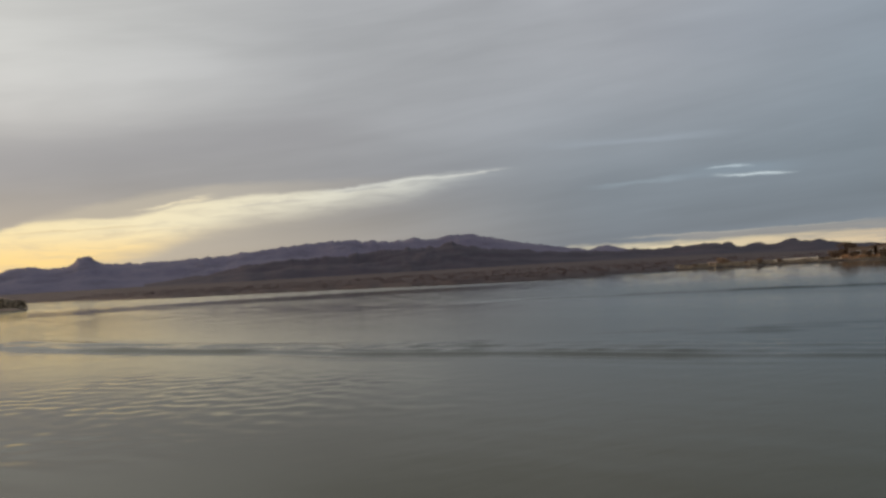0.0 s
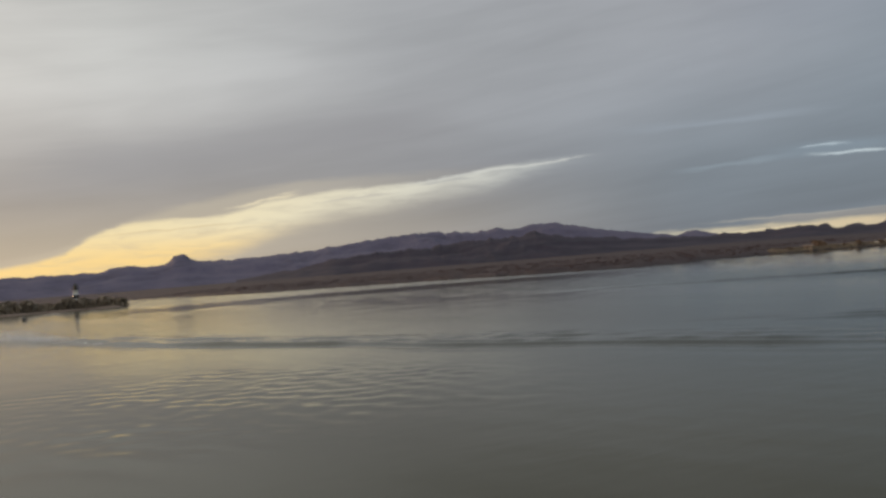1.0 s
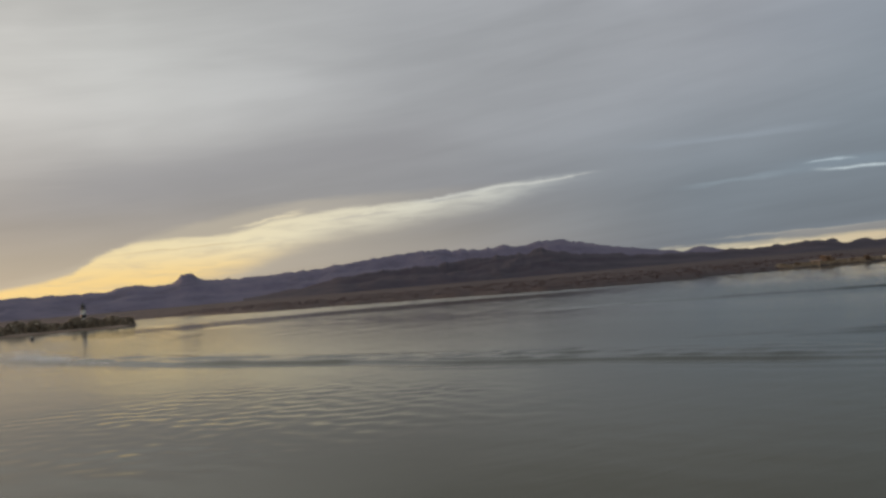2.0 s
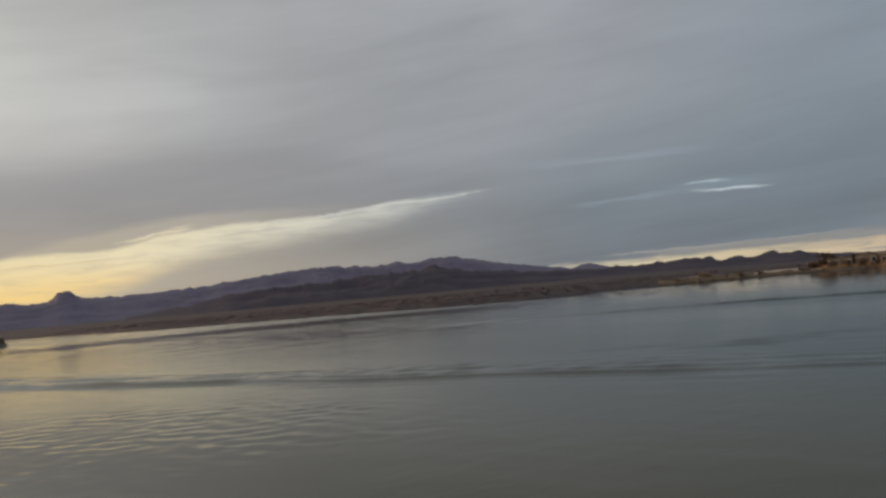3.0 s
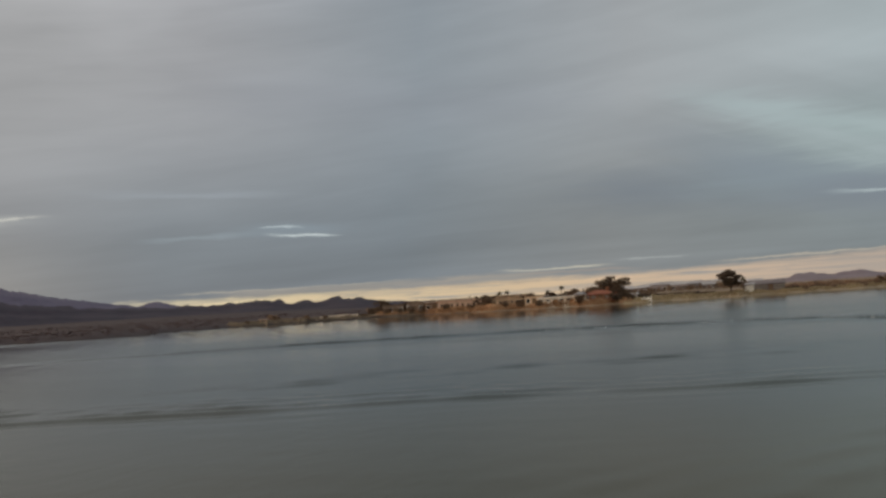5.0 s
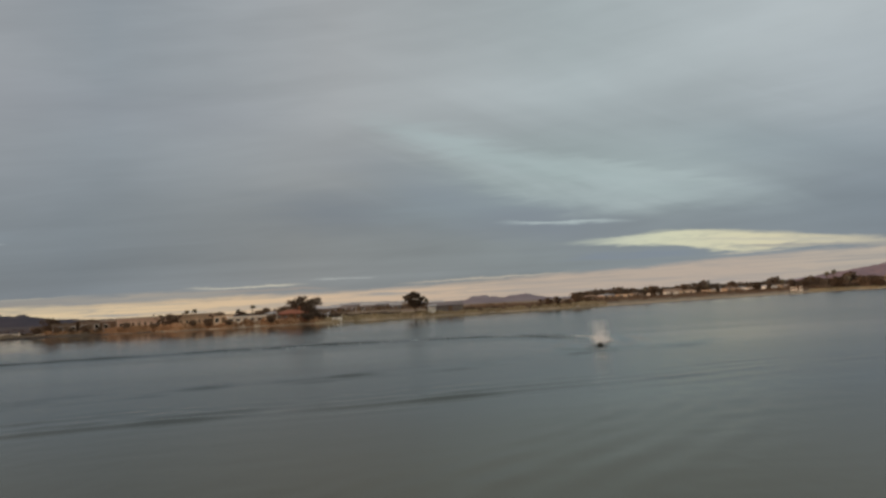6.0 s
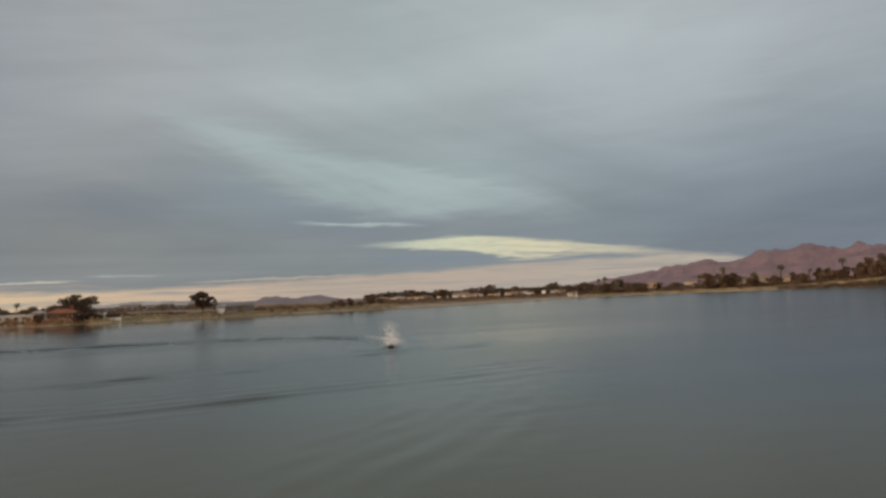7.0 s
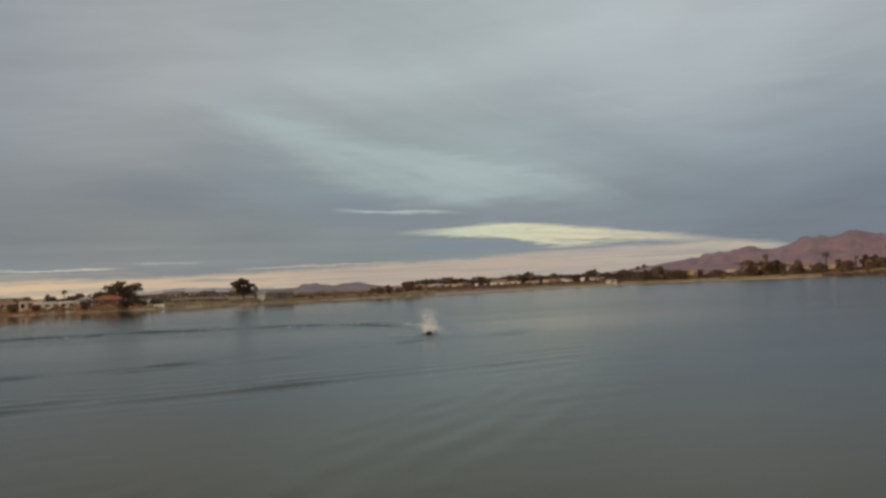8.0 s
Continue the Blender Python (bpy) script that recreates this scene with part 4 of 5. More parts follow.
def house(name, label, az, back, w, d, h, wall, roof, style="hip", roof_h=1.1, windows=3, doors=1, turn=0.0, group="", eave=0.4, porch=False, sink=0.1, win_h=1.1, storeys=1, awning=False):
    p = on_land(az, back + d / 2, sink)
    root = empty(name, label, "house", group)
    root.matrix_world = facing(az, p, turn)
    y0 = -d / 2
    part("wall", boxed(-w / 2, w / 2, y0, d / 2, -0.4, h, 0.03), wall, root)
    bm = bmesh.new()
    e = eave
    if style == "flat":
        box(bm, -w / 2 - 0.12, w / 2 + 0.12, y0 - 0.12, d / 2 + 0.12, h, h + 0.25, 0.04)
    else:
        ridge = w / 2 + e - (d / 2 + e if style == "hip" else 0)
        lo = [bm.verts.new(q) for q in ((-w / 2 - e, y0 - e, h), (w / 2 + e, y0 - e, h), (w / 2 + e, d / 2 + e, h), (-w / 2 - e, d / 2 + e, h))]
        up = [bm.verts.new(q) for q in ((-w / 2 - e, y0 - e, h + 0.14), (w / 2 + e, y0 - e, h + 0.14), (w / 2 + e, d / 2 + e, h + 0.14), (-w / 2 - e, d / 2 + e, h + 0.14))]
        r0, r1 = bm.verts.new((-max(ridge, 0.2), 0, h + roof_h)), bm.verts.new((max(ridge, 0.2), 0, h + roof_h))
        bm.faces.new(lo[::-1])
        for i in range(4):
            bm.faces.new((lo[i], lo[(i + 1) % 4], up[(i + 1) % 4], up[i]))
        bm.faces.new((up[0], up[1], r1, r0)), bm.faces.new((up[2], up[3], r0, r1))
        bm.faces.new((up[1], up[2], r1)), bm.faces.new((up[3], up[0], r0))
    roof_ob = part("roof", bm, roof, root)
    slots = windows + doors
    for s in range(storeys):
        z0 = s * h / storeys
        for i in range(slots):
            x = -w / 2 + w * (i + 0.5) / slots
            if i == slots // 2 and doors and s == 0:
                dr = part("door", boxed(x - 0.5, x + 0.5, y0 - 0.05, y0 + 0.02, 0.0, 2.05), M_WOOD, root)
                part("handle", boxed(x + 0.32, x + 0.42, y0 - 0.1, y0 - 0.05, 0.98, 1.04), M_METAL, dr)
            else:
                window(root, x, z0 + 0.85, min(1.5, w / slots * 0.55), min(win_h, h / storeys - 1.2), y0)
    if porch:
        part("porch_roof", boxed(-w / 2, w / 2, y0 - 2.2, y0 - 0.06, h - 0.35, h - 0.2, 0.03), roof, root)
        for i in range(6):
            x = -w / 2 + 0.2 + (w - 0.4) * i / 5
            part("post", boxed(x - 0.09, x + 0.09, y0 - 2.1, y0 - 1.92, -0.4, h - 0.35), M_WHITE, root)
    if awning:
        part("chimney", boxed(w * 0.22, w * 0.22 + 0.6, 0, 0.6, h, h + roof_h + 0.7, 0.03), wall, roof_ob)
    return root


def row_house(az0, az1, back, wall, roof, label, bays, h, group):
    """A long lodging block: a row of deep arcade openings under a flat parapet."""
    mid = (az0 + az1) / 2
    r = float(shore(mid)) + back
    w = 2 * r * math.tan(radians(abs(az1 - az0) / 2))
    p = on_land(mid, back)
    root = empty("lodging_block", label, "building", group)
    root.matrix_world = facing(mid, p)
    part("wall", boxed(-w / 2, w / 2, 0.9, 7, -0.5, h, 0.03), wall, root)
    part("roof", boxed(-w / 2 - 0.3, w / 2 + 0.3, 0.4, 7.3, h, h + 0.3, 0.04), roof, root)
    part("terrace", boxed(-w / 2 - 0.3, w / 2 + 0.3, -1.0, 0.896, -0.5, 0.1, 0.03), M_CONCRETE, root)
    for i in range(bays + 1):
        x = -w / 2 + 0.25 + (w - 0.5) * i / bays
        part("pillar", boxed(x - 0.28, x + 0.28, 0.55, 0.895, 0.1, h - 0.004, 0.02), wall, root)
        if i < bays:
            xm = x + (w - 0.5) / bays / 2
            window(root, xm, 0.9, (w - 0.5) / bays * 0.3, 0.9, 0.9, wall)
            part("arch_head", boxed(x + 0.28, x + (w - 0.5) / bays - 0.28, 0.6, 0.89, h - 0.5, h - 0.004), wall, root)
    return root


# ---------------- the sand spit with reeds and the harbour light ----------------
def spit_r(a):
    return 226 + 1.2 * (a - 27) * 0.6


def sandspit():
    az = np.linspace(26.6, 48, 90)
    v = np.linspace(-1, 1, 13)
    verts = []
    for q in v:
        for a in az:
            end = min(1, (a - 26.6) / 1.0)
            wd = 7.5 * math.sqrt(max(0.0, end)) * (1 + 0.15 * math.sin(a * 2.3))
            z = -0.5 + 1.25 * max(0, 1 - q * q) ** 0.6 * (0.4 + 0.6 * end)
            verts.append(tuple(spot(a, spit_r(a) + 4 + q * wd, z)))
    return from_arrays("sandspit", verts, grid_faces(len(v), len(az)), M_SAND, True)


tagged(sandspit(), "low sandy spit reaching into the lake", "sandspit", kind="structure")
scrub_belt("reed_bed", "dense dark dry reeds on the sandy spit", "reeds", M_REED, 27.15, 31.2, 1300, 0.5, 7, 2.5, 3.2, 5, 0.35, spit_r)
scrub_belt("reed_bed", "dense dark dry reeds along the spit's inner end", "reeds", M_REED, 31.6, 40, 1700, 0.5, 7, 2.5, 3.3, 8, 0.35, spit_r)


def harbour_light():
    p = spot(30.0, spit_r(30.0) + 2.0, 0.45)
    root = empty("harbour_light", "small white harbour light with dark bands and lantern", "lighthouse")
    root.matrix_world = facing(30.0, p) @ Matrix.Scale(1.12, 4)

    def ring(name, mat, z0, z1, r0, r1, label=""):
        bm = bmesh.new()
        tube(bm, [(0, 0, z0), (0, 0, z1)], [r0, r1], 14)
        return part(name, bm, mat, root, label)
    ring("plinth", M_CONCRETE, -0.4, 0.35, 1.15, 1.1)
    radius = lambda z: 0.78 - 0.065 * z
    bands = [(0.35, 2.35, M_WHITE), (2.35, 3.25, M_BLACK), (3.25, 4.35, M_WHITE)]
    for i, (a, b, mt) in enumerate(bands):
        ring("tower_band", mt, a, b, radius(a), radius(b), "dark painted band" if mt is M_BLACK else "white painted band")
    gallery = ring("gallery", M_BLACK, 4.35, 4.5, 0.85, 0.85)
    bm = bmesh.new()
    tube(bm, [(0, 0, 4.5), (0, 0, 5.25)], [0.42, 0.42], 10)
    part("lantern", bm, M_GLASS, root, "dark glazed lantern room")
    for k in range(8):
        a = k * math.tau / 8
        part("rail_post", tube(bmesh.new(), [(0.8 * math.cos(a), 0.8 * math.sin(a), 4.5), (0.8 * math.cos(a), 0.8 * math.sin(a), 5.1)], [0.025, 0.025], 5), M_BLACK, gallery)
    bm = bmesh.new()
    tube(bm, [(0, 0, 5.25), (0, 0, 5.4), (0, 0, 5.75), (0, 0, 6.1)], [0.62, 0.55, 0.12, 0.05], 12)
    part("cap", bm, M_BLACK, root, "black conical cap")
    part("door", boxed(-0.35, 0.35, -0.80, -0.66, 0.36, 2.1), M_WOOD, root)
    return root


harbour_light()


def mooring_buoy():
    bm = bmesh.new()
    bmesh.ops.create_uvsphere(bm, u_segments=14, v_segments=8, radius=0.4)
    root = part("mooring_buoy", bm, M_BLACK)
    tagged(root, "dark round mooring buoy afloat off the spit", "buoy")
    root.matrix_world = Matrix.Translation(spot(33.0, 150, 0.1))
    part("eye_bolt", tube(bmesh.new(), [(0, 0, 0.38), (0, 0, 0.6)], [0.05, 0.05], 6), M_METAL, root)


mooring_buoy()

# ---------------- growth along the desert shore ----------------
scrub_belt("shore_scrub", "low brown desert scrub along the lake shore", "scrub", M_SCRUB, -17, 25, 900, 1.0, 60, 0.1, 0.3, 3)
scrub_belt("shore_scrub", "sparse brown scrub on the desert slope", "scrub", M_SCRUB, -28, 24, 900, 60, 260, 0.3, 0.9, 4, 0.8)
scrub_belt("bank_grass", "dry yellow grass on the low bank", "grass", M_GRASS, -63, -43, 1700, 0.8, 14, 0.2, 0.7, 6)
scrub_belt("bank_grass", "dry yellow grass and weeds on the town bank", "grass", M_GRASS, -92, -76, 1700, 1.0, 22, 0.2, 0.6, 7)
# dark sprays added to stand in for the trees' reflection below the bank
scrub_belt("bank_scrub", "added dark scrub in place of the reflection below the sandy bank", "scrub", M_LEAF, -100, -88.5, 1500, 0.5, 6, 0.25, 0.75, 31)
scrub_belt("bank_grass", "pale dry grass on top of the sandy bank", "grass", M_GRASS, -100, -90.5, 1100, 7, 12.5, 0.1, 0.25, 33)
scrub_belt("town_growth", "dense brown undergrowth below the tall trees", "shrubs", M_LEAF2, -101, -91, 700, 13, 22, 0.5, 1.3, 26, 0.7)
scrub_belt("bank_scrub", "rusty brown scrub on the bank below the lodgings", "scrub", M_RUST, -43, -28.5, 1700, 1.0, 11, 0.3, 0.9, 9)
scrub_belt("bank_scrub", "pale brown scrub on the low shore by the landing", "scrub", M_REED, -29, -16, 1300, 1.0, 11, 0.2, 0.6, 39)
scrub_belt("town_growth", "dark garden trees and hedges behind the houses", "trees", M_LEAF, -80, -61, 3400, 270, 350, 4.8, 8.5, 12, 1.5)
scrub_belt("town_growth", "low garden shrubs between the waterside houses", "shrubs", M_LEAF2, -78, -61, 2400, 12, 200, 0.5, 1.4, 16, 0.8)
scrub_belt("town_growth", "brown-green garden growth behind the sandy bank", "trees", M_LEAF2, -93, -75, 1700, 14, 50, 1.0, 2.4, 13, 0.8)
scrub_belt("town_growth", "dark scrubby growth behind the lodging blocks", "trees", M_LEAF2, -44, -25.5, 1100, 16, 40, 1.6, 3.2, 14, 0.8)

scrub_belt("town_growth", "grey-brown trees round the distant houses", "trees", M_LEAF2, -53, -43.5, 1500, 180, 420, 0.8, 2.6, 18, 1.0)
scrub_belt("bank_scrub", "dark brown scrub on the low ground behind the bank", "scrub", M_LEAF2, -62, -51.5, 1500, 12, 130, 0.4, 1.1, 29, 0.8)
scrub_belt("garden_shrubs", "rusty shrubs round the lakeside houses", "shrubs", M_RUST, -43.5, -26, 700, 3, 9, 0.8, 1.5, 19, 0.6)

# ---------------- buildings of the far shore ----------------
house("boat_house", "small pale boat house beside a brown bush", -18.2, 2.5, 2.2, 2.2, 1.0, M_TAN, M_ROOF_BROWN, "gable", 0.45, 1, 0, win_h=0.3)


def shore_wall(name, label, az0, az1, back, h, mat):
    mid = (az0 + az1) / 2
    w = 2 * (float(shore(mid)) + back) * math.tan(radians(abs(az1 - az0) / 2))
    p = on_land(mid, back, 0.3)
    root = empty(name, label, "wall")
    root.matrix_world = facing(mid, p)
    n = max(3, int(w / 3))
    for i in range(n):
        x = -w / 2 + w * i / n
        part("panel", boxed(x, x + w / n - 0.12, -0.12, 0.12, 0, h * (0.9 + 0.2 * ((i * 7) % 5) / 5), 0.02), mat, root)
        part("pier", boxed(x + w / n - 0.12, x + w / n + 0.12, -0.2, 0.2, 0, h + 0.25, 0.02), mat, root)


shore_wall("shore_wall", "pale low wall along the lake road", -22.0, -24.6, 7, 1.1, M_CREAM)
shore_wall("shore_wall", "short pale wall by the landing", -25.4, -27.0, 5, 0.9, M_CREAM)
house("bungalow", "umber bungalow half hidden by brown trees", -27.1, 9, 6.5, 6, 2.7, M_UMBER, M_ROOF_BROWN, "flat", 0.4, 3)
house("bungalow", "umber stuccoed house with a flat roof among trees", -28.6, 8, 5.5, 6, 2.9, M_UMBER, M_ROOF_BROWN, "flat", 0.4, 2)
house("bungalow", "low brown house beside the lodgings", -29.75, 7, 3.6, 5, 2.6, M_UMBER, M_ROOF_BROWN, "gable", 0.6, 1)
row_house(-30.2, -33.3, 10, M_ROSE, M_CREAM, "rose stuccoed lodging block with arcade openings", 8, 3.1, "lodging blocks")
row_house(-33.9, -36.4, 9, M_TAN, M_ROOF_BROWN, "tan stuccoed lodging block with pillars", 6, 3.1, "lodging blocks")
house("bungalow", "low tan house beside the white hall", -36.9, 8, 5, 5, 2.6, M_TAN, M_ROOF_BROWN, "flat", 0.4, 2)
house("white_hall", "long cream hall with small dark windows and white parapet", -38.55, 5, 11, 6, 1.75, M_CREAM, M_WHITE, "flat", 0.3, 6, 0, win_h=0.5)
shore_wall("shore_wall", "pale terrace wall at the water's edge", -37.4, -39.7, 2.5, 0.5, M_CREAM)
house("garden_house", "small cream garden house with a hipped roof", -40.05, 7, 3.2, 3, 2.1, M_CREAM, M_ROOF_GREY, "hip", 0.7, 1, 1)
house("red_house", "brick-red lakeside house with a tiled roof", -41.4, 6.5, 8.2, 6, 1.7, M_BRICK, M_ROOF_RED, "hip", 1.25, 4, 1, awning=True, win_h=0.7)
house("garden_shed", "pale garden shed on the open bank", -43.68, 9, 1.7, 2.2, 1.3, M_WHITE, M_ROOF_GREY, "gable", 0.6, 0, 1)
shore_wall("shore_wall", "broken white wall on the open bank", -44.1, -44.8, 4, 0.95, M_WHITE)
house("pavilion", "small white pavilion beside the lone tree", -51.08, 5.0, 2.2, 2.4, 2.1, M_WHITE, M_ROOF_GREY, "gable", 0.6, 0, 0)
house("long_shed", "long dark shed close to the water", -52.2, 6, 8.6, 6, 1.9, M_BRONZE, M_BRONZE, "gable", 1.2, 5, 1)

rng_town = random.Random(77)
# distant rows of houses on the rise behind the open bank
for i in range(36):
    a = -43.4 - i * 0.23 + rng_town.uniform(-0.12, 0.12)
    house("far_house", "distant grey-roofed house on the rise", a, 190 + rng_town.uniform(0, 230), rng_town.uniform(5, 9), 7, rng_town.uniform(2.4, 3.2), rng_town.choice((M_SLATE, M_SLATE, M_CONCRETE, M_SLATE)), M_ROOF_GREY, "gable", 1.2, 2, 1, group="distant houses")
# the waterside houses of the town
for i in range(24):
    a = -62.2 - i * 0.55 + rng_town.uniform(-0.25, 0.25)
    if i % 5 in (1, 3) and i < 14:
        continue
    pale = rng_town.random() < 0.7
    house("town_house", "pale stuccoed waterside house" if pale else "tan waterside house with a brown roof", a, 190 + rng_town.uniform(-60, 70), rng_town.uniform(5, 9), 7, rng_town.uniform(1.9, 2.6),
          (M_WHITE if i % 2 else M_TAN if i % 3 else M_CREAM) if pale else M_UMBER, rng_town.choice((M_ROOF_GREY, M_ROOF_BROWN, M_ROOF_BROWN)), rng_town.choice(("hip", "gable", "flat")), rng_town.uniform(0.7, 1.2), rng_town.choice((1, 2)), 0, turn=rng_town.uniform(-30, 30), group="waterside houses")
house("boat_club", "white boat club with dark openings", -75.2, 8, 4.6, 5, 1.6, M_WHITE, M_ROOF_BROWN, "flat", 0.3, 3, 1, porch=True, win_h=0.4)
for a, b, w in ((-84.4, 38, 4), (-86.5, 40, 3.4), (-87.6, 44, 4), (-88.9, 40, 3.6), (-83.0, 34, 3.5), (-80.6, 30, 4)):
    house("hill_house", "tan house among trees behind the sandy bank", a, b, w * 1.3, 5, 3.8, M_CREAM if w < 3.6 else M_TAN, M_ROOF_BROWN, "hip", 1.2, 3, 1, group="houses behind the bank")

# ---------------- trees ----------------
big = tree("shade_tree", "large dark spreading tree beside the red house", 3, 5.7, 4.9, M_LEAF, 0.2, 14, 58, 80, -0.2, 0.45, 0.5)
big.matrix_world = facing(-42.2, on_land(-42.2, 9))
lone = tree("lone_tree", "lone dark round-crowned tree on the bank", 9, 5.9, 3.1, M_LEAF, 0.26, 10, 46, 80, -0.05, 0.55, 1.1)
lone.matrix_world = facing(-49.95, on_land(-49.95, 7))
pine = tree("garden_tree", "dusty green broad-crowned garden tree", 21, 4.8, 2.5, M_LEAF, 0.12, 11, 48, 55, base_spread=0.8)
pine.matrix_world = facing(-59.8, on_land(-59.8, 9)) @ Matrix.Scale(0.6, 4)
brown = tree("garden_tree", "brown-leaved garden tree with loose crown", 34, 4.8, 2.8, M_LEAF2, 0.12, 11, 50, 55, base_spread=0.8)
brown.matrix_world = facing(-26.4, on_land(-26.4, 12))
fan = palm("fan_palm", "tall fan palm with a skirt of dead fronds", 2, 6.0, 1.15)
fan.matrix_world = facing(-77.0, on_land(-77.0, 14)) @ Matrix.Scale(1.15, 4)
fan2 = palm("fan_palm", "slim fan palm with bare trunk", 8, 4.6, 1.0, 22, False)
fan2.matrix_world = facing(-65.8, on_land(-65.8, 12)) @ Matrix.Scale(0.95, 4)


def plant(src, az, back, s=1.0, turn=None, sx=1.0):
    p = on_land(az, back)
    t = (az * 57) % 360 if turn is None else turn
    return copy_thing(src, pose(p.x, p.y, p.z, 0, 0, t) @ Matrix.Diagonal((s * sx, s * sx, s, 1)))


for src, items in (
        (pine, ((-43.2, 6, 0.65), (-43.9, 12, 0.5), (-76.0, 60, 1.1), (-73.6, 150, 1.2), (-70.4, 190, 1.3),
                (-97.2, 16, 2.45), (-96.4, 17, 2.0), (-98.3, 15, 2.4), (-99.4, 14, 2.3), (-94.6, 22, 2.25, 0.6), (-95.3, 21, 2.1, 0.6), (-93.8, 20, 1.9), (-93.2, 18, 1.4), (-92.4, 20, 1.3), (-91.3, 22, 1.3), (-95.0, 15, 1.4), (-95.9, 14, 1.5), (-89.5, 26, 1.4, 0.8), (-90.9, 24, 1.5, 0.7), (-85.6, 18, 1.7), (-87.1, 22, 1.4), (-75.0, 30, 1.6), (-75.7, 34, 1.6), (-72.9, 60, 1.5), (-79.6, 22, 1.6), (-81.0, 24, 1.5), (-88.4, 24, 1.2), (-84.0, 24, 1.3), (-82.3, 26, 1.3))),
        (brown, ((-60.5, 8, 0.42), (-61.2, 12, 0.75), (-58.7, 14, 0.4), (-61.9, 9, 0.45), (-96.8, 13, 1.2), (-97.9, 12, 1.3), (-98.7, 13, 1.3), (-100.2, 12, 1.3), (-94.2, 14, 0.9), (-93.3, 14, 0.7), (-91.8, 15, 0.7), (-91.2, 18, 0.6), (-86.9, 18, 0.7), (-88.2, 17, 0.62), (-90.0, 18, 0.7), (-83.4, 14, 0.6), (-27.9, 12, 0.7), (-28.6, 14, 0.75), (-26.7, 4, 0.5), (-27.5, 4, 0.42), (-28.3, 3.5, 0.5), (-29.3, 4, 0.44), (-29.7, 12, 0.7), (-33.6, 8, 0.8), (-36.6, 9, 0.75), (-25.6, 8, 0.5), (-59.2, 7, 0.55), (-77.6, 14, 1.05), (-79.0, 14, 0.95), (-80.0, 16, 0.9), (-82.0, 18, 0.85),
                 (-84.2, 16, 1.1), (-85.2, 18, 1.0), (-86.0, 20, 0.8), (-88.1, 22, 0.55), (-66.2, 200, 1.2), (-68.2, 210, 1.3), (-71.4, 180, 1.3), (-30.8, 4, 0.45), (-32.5, 3, 0.4), (-34.9, 4, 0.45), (-35.9, 3, 0.5), (-37.2, 3, 0.4), (-40.0, 3, 0.5), (-39.8, 20, 0.72), (-40.9, 18, 0.78), (-38.1, 20, 0.66))),
        (fan, ((-77.4, 16, 1.1), (-92.36, 20, 0.88), (-91.5, 22, 0.6), (-85.15, 20, 0.95), (-87.2, 34, 0.62), (-90.4, 24, 0.6), (-91.0, 26, 0.55), (-34.6, 20, 0.62), (-35.1, 21, 0.66), (-83.6, 20, 0.85), (-88.7, 26, 0.95), (-38.8, 24, 0.66))),
        (fan2, ((-50.75, 8, 0.9), (-69.8, 20, 0.95), (-74.4, 18, 1.05), (-78.3, 18, 1.05), (-81.2, 20, 0.95), (-84.9, 20, 1.05), (-34.3, 22, 0.8), (-87.0, 24, 1.05), (-37.9, 24, 0.85)))):
    for a, b, s, *wide in items:
        tall = 1.34 if a < -84 else 1.0     # the old trees on the far bank
        plant(src, a, b, s * tall, sx=wide[0] if wide else 1.0)

b1 = bush("shore_bush", "dark rounded bush on the shore", 5, 3.6, 2.1, M_LEAF)
b1.matrix_world = facing(-42.75, on_land(-42.75, 3)) @ Matrix.Diagonal((1.52, 1.2, 1.45, 1))
b2 = bush("shore_bush", "brown scrubby bush on the bank", 15, 3.0, 1.3, M_LEAF2)
b2.matrix_world = facing(-21.2, on_land(-21.2, 4))
b3 = bush("clipped_hedge", "dark hedge along the open bank", 25, 5.0, 1.1, M_LEAF)
b3.matrix_world = facing(-46.3, on_land(-46.3, 14))
for src, items in ((b1, ((-44.35, 12, 0.62), (-43.2, 5, 0.75), (-45.0, 13, 0.5), (-24.9, 6, 0.4), (-40.1, 10, 0.45))), (b2, ((-19.0, 7, 1.55, 1.5), (-17.2, 4, 0.9), (-20.4, 4, 0.8), (-22.4, 5, 0.9), (-25.2, 4, 0.9), (-29.0, 3, 0.9), (-54.5, 5, 1.0), (-56.1, 6, 0.9), (-57.8, 5, 1.1), (-58.6, 6, 1.1), (-86.2, 5, 0.8), (-82.5, 4, 0.9), (-91.0, 8, 0.9))),
                   (b3, ((-45.4, 13, 0.95), (-46.9, 14, 1.05), (-47.5, 14, 1.0), (-48.0, 15, 0.85), (-48.5, 15, 0.9), (-53.6, 9, 1.1), (-55.2, 9, 1.0)))):
    for a, b, s, *wide in items:
        plant(src, a, b, s, turn=a, sx=wide[0] if wide else 1.0)


# ---------------- the model speedboat with its rooster tail ----------------
BOAT_AT, BOAT_TO = Vector((38.6, 20.1, 0.0)), Vector((-0.86, -0.50, 0.0))


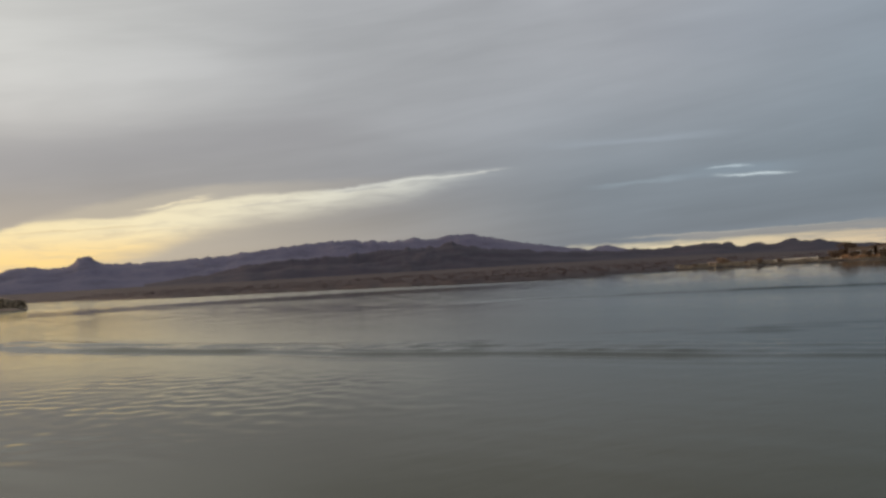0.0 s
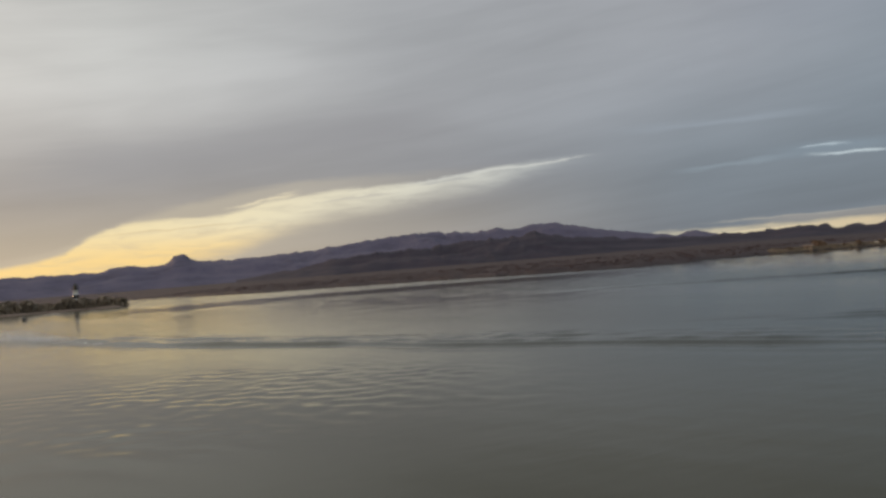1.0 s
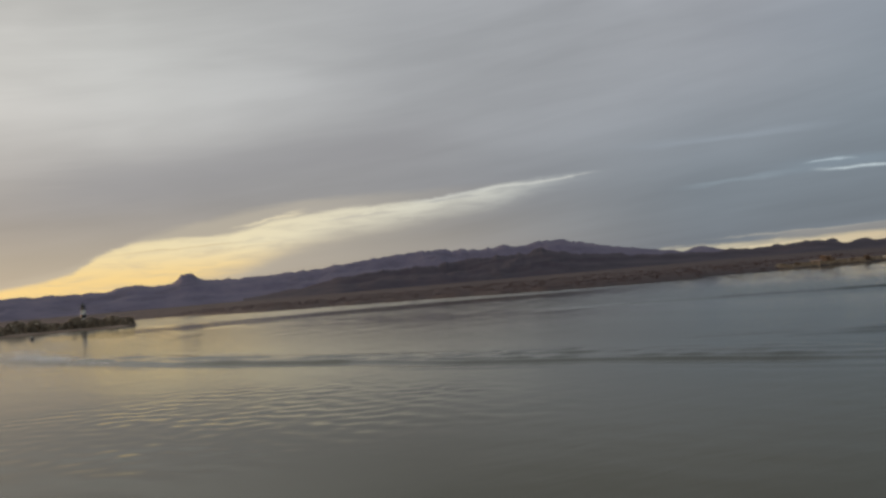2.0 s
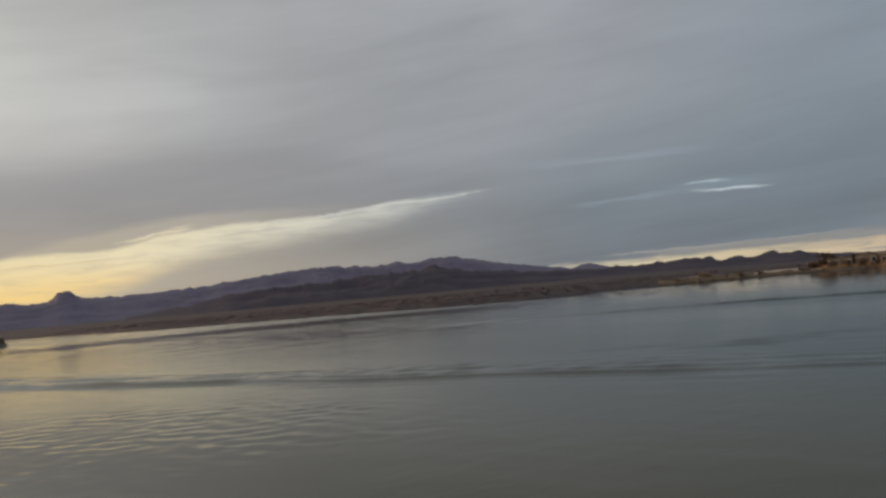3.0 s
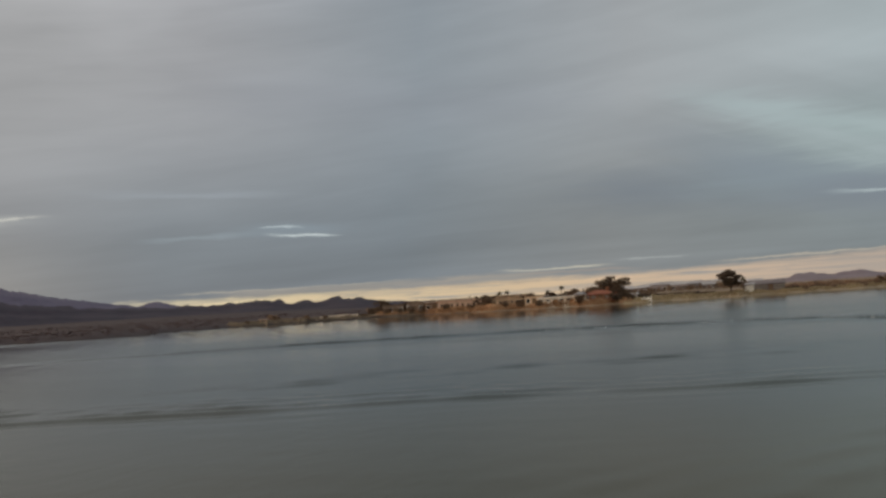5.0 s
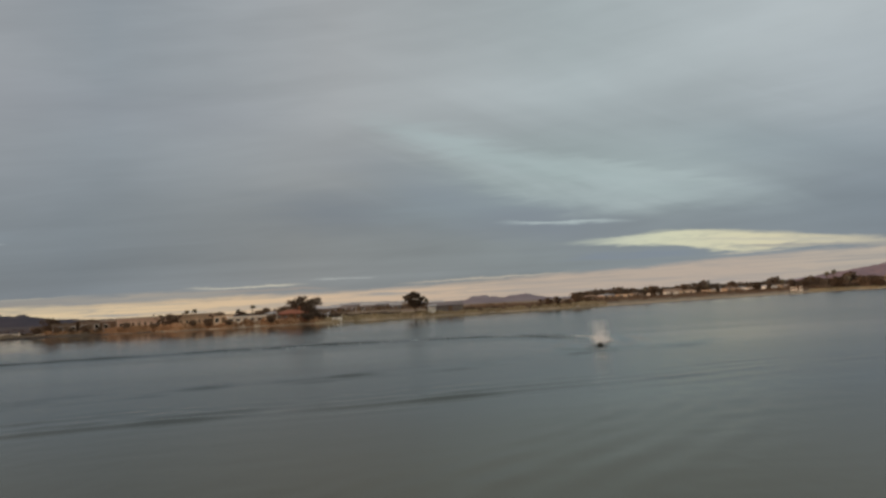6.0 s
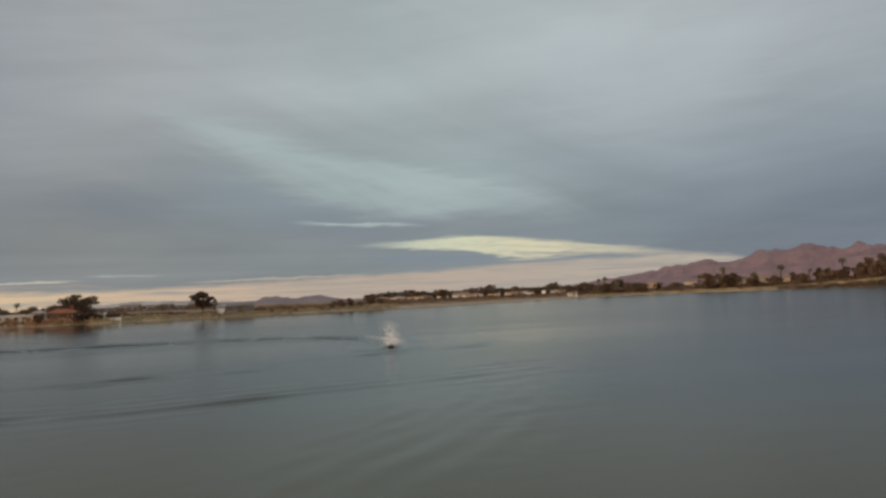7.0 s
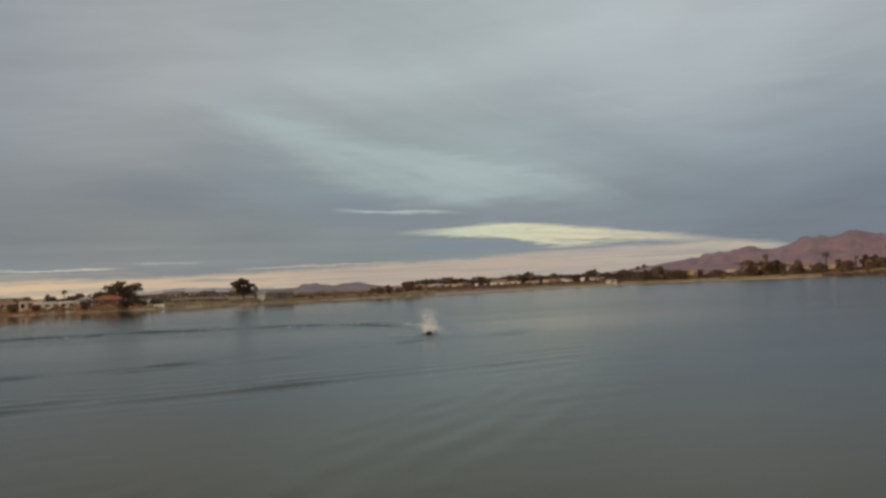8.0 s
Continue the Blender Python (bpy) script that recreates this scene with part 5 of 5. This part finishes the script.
def speedboat():
    root = empty("model_speedboat", "small model speedboat with a cream deck and dark hull, under way", "model boat")
    L, B = 0.98, 0.30
    st = np.linspace(0, 1, 13)

    def half(t):
        return B / 2 * (1 - max(0, (t - 0.35) / 0.65) ** 2.1) + 0.004

    def keel(t):
        return -0.02 + 0.11 * max(0, (t - 0.55) / 0.45) ** 2

    def sheer(t):
        return 0.115 + 0.025 * t
    bm = bmesh.new()
    rows = []
    for t in st:
        x, h = (t - 0.42) * L, half(t)
        chine = keel(t) + 0.05 * (1 - t * 0.3) + 0.01
        rows.append([bm.verts.new(q) for q in ((x, -h, sheer(t)), (x, -h * 0.92, chine), (x, 0, keel(t)), (x, h * 0.92, chine), (x, h, sheer(t)))])
    for a, b in zip(rows, rows[1:]):
        for k in range(4):
            bm.faces.new((a[k], b[k], b[k + 1], a[k + 1]))
    bm.faces.new(rows[0])
    bm.faces.new(rows[-1][::-1])
    part("hull", bm, M_HULL, root, "dark glossy deep-vee hull")
    bm = bmesh.new()
    rows = []
    for t in st:
        x, h = (t - 0.42) * L, half(t) + 0.004
        z = sheer(t)
        rows.append([bm.verts.new(q) for q in ((x, -h, z), (x, -h * 0.6, z + 0.018), (x, 0, z + 0.026), (x, h * 0.6, z + 0.018), (x, h, z))])
    for a, b in zip(rows, rows[1:]):
        for k in range(4):
            bm.faces.new((a[k], a[k + 1], b[k + 1], b[k]))
    deck_ob = part("deck", bm, M_DECK, root, "cream glossy crowned deck")
    for s in (-1, 1):
        part("stripe", boxed(-0.36, 0.30, s * 0.075 - 0.016, s * 0.075 + 0.016, 0.148, 0.158), M_STRIPE, deck_ob, "ochre racing stripe")
    bm = bmesh.new()
    bmesh.ops.create_uvsphere(bm, u_segments=16, v_segments=8, radius=1.0, matrix=Matrix.LocRotScale((-0.05, 0, 0.14), None, (0.19, 0.075, 0.07)))
    part("canopy", bm, M_GLASS, root, "dark tinted teardrop canopy")
    part("transom_bracket", boxed(-0.50, -0.41, -0.05, 0.05, 0.02, 0.07, 0.008), M_METAL, root)
    rud = part("rudder", boxed(-0.56, -0.50, 0.045, 0.055, -0.09, 0.07, 0.003), M_METAL, root)
    part("tiller_arm", boxed(-0.56, -0.50, 0.03, 0.07, 0.07, 0.08), M_METAL, rud)
    part("drive_strut", boxed(-0.50, -0.44, -0.012, 0.012, -0.07, 0.04, 0.004), M_METAL, root)
    bm = bmesh.new()
    for k in range(3):
        box_m = pose(-0.515, 0, -0.06, k * 120, 0, 0)
        made = bmesh.ops.create_cube(bm, size=1.0, matrix=box_m @ Matrix.LocRotScale((0, 0, 0.018), Euler((0, 0.5, 0)), (0.012, 0.022, 0.034)))
    part("propeller", bm, M_METAL, root)
    for s in (-1, 1):
        part("trim_tab", boxed(-0.47, -0.41, s * 0.1 - 0.03, s * 0.1 + 0.03, 0.005, 0.011), M_METAL, root)
    part("antenna", tube(bmesh.new(), [(-0.28, 0.06, 0.14), (-0.30, 0.06, 0.40)], [0.003, 0.002], 5), M_BLACK, root)
    ang = math.degrees(math.atan2(BOAT_TO.y, BOAT_TO.x))
    root.matrix_world = pose(BOAT_AT.x, BOAT_AT.y, 0.03, 0, -4, ang)
    return root


speedboat()


def droplets(name, label, line, count, lo, hi, lean, height, width, seed, fan_out=0.0):
    """Water thrown up along a track: lo and hi in metres from its start, height and width by distance."""
    rng = random.Random(seed)
    pts = curve_points(line, 30)
    dist = np.concatenate([[0], np.cumsum(np.hypot(*np.diff(pts, axis=0).T))])
    verts, faces = [], []
    for _ in range(count):
        s = lo + (hi - lo) * rng.random() ** lean
        x, y = np.interp(s, dist, pts[:, 0]), np.interp(s, dist, pts[:, 1])
        z = height(s) * (0.65 + 0.7 * abs(noise.noise(Vector((s * 1.3, seed, 0.0))))) * rng.random() ** 1.5
        wide = width(s) * (1 + fan_out * z)     # thrown water fans out as it rises
        p = Vector((x + rng.gauss(0, wide), y + rng.gauss(0, wide), max(0.01, z)))
        r = rng.uniform(0.009, 0.023)
        i, a = len(verts), rng.uniform(0, 6.28)
        for k in range(3):
            verts.append((p.x + r * math.cos(a + k * 2.094), p.y + r * math.sin(a + k * 2.094), p.z - r * 0.5))
        verts += [(p.x, p.y, p.z + r), (p.x, p.y, p.z - r * 1.1)]
        faces += [(i, i + 1, i + 3), (i + 1, i + 2, i + 3), (i + 2, i, i + 3), (i + 1, i, i + 4), (i + 2, i + 1, i + 4), (i, i + 2, i + 4)]
    return tagged(from_arrays(name, verts, faces, M_SPRAY), label, "spray", kind="stuff")


droplets("rooster_tail", "white rooster tail of spray behind the boat", PASS_FAR[::-1], 3400, 0.4, 5.5, 1.5,
         lambda s: 0.05 + 5.2 * (1 - math.exp(-s / 0.9)) * math.exp(-s / 1.3), lambda s: 0.09 + 0.03 * s, 12, 1.1)
droplets("falling_spray", "low white spray settling along the boat's track", PASS_FAR[::-1], 11000, 4.0, 42.0, 1.7,
         lambda s: 0.26 * math.exp(-(s - 4) / 20), lambda s: 0.12 + 0.006 * s, 22)
droplets("falling_spray", "thin white spray settling where the boat turned", [(-21, 41.7), (-27, 47.2), (-34, 53.6), (-42, 61)], 9000, 0.0, 27.0, 0.55,
         lambda s: 0.06 + 0.75 * (s / 27) ** 2, lambda s: 0.10 + 0.03 * s, 32)


def foam_trail(name, label, line, count, lo, hi, wd, seed):
    """Thin flecks of foam left on the water along a track."""
    rng = random.Random(seed)
    pts = curve_points(line, 30)
    dist = np.concatenate([[0], np.cumsum(np.hypot(*np.diff(pts, axis=0).T))])
    verts, faces = [], []
    for _ in range(count):
        s = rng.uniform(lo, hi) * dist[-1]
        x, y = np.interp(s, dist, pts[:, 0]) + rng.gauss(0, wd), np.interp(s, dist, pts[:, 1]) + rng.gauss(0, wd)
        r = rng.uniform(0.015, 0.045)
        i, a = len(verts), rng.uniform(0, 3)
        n = 6
        verts += [(x + r * rng.uniform(0.6, 1.4) * math.cos(a + k * math.tau / n), y + r * rng.uniform(0.6, 1.4) * math.sin(a + k * math.tau / n), 0.085) for k in range(n)]
        verts.append((x, y, 0.105))
        faces += [(i + k, i + (k + 1) % n, i + n) for k in range(n)]
    return tagged(from_arrays(name, verts, faces, M_FOAM), label, "foam", kind="stuff")


foam_trail("foam_trail", "white foam in the wake behind the boat", PASS_FAR, 500, 0.80, 0.995, 0.22, 4)
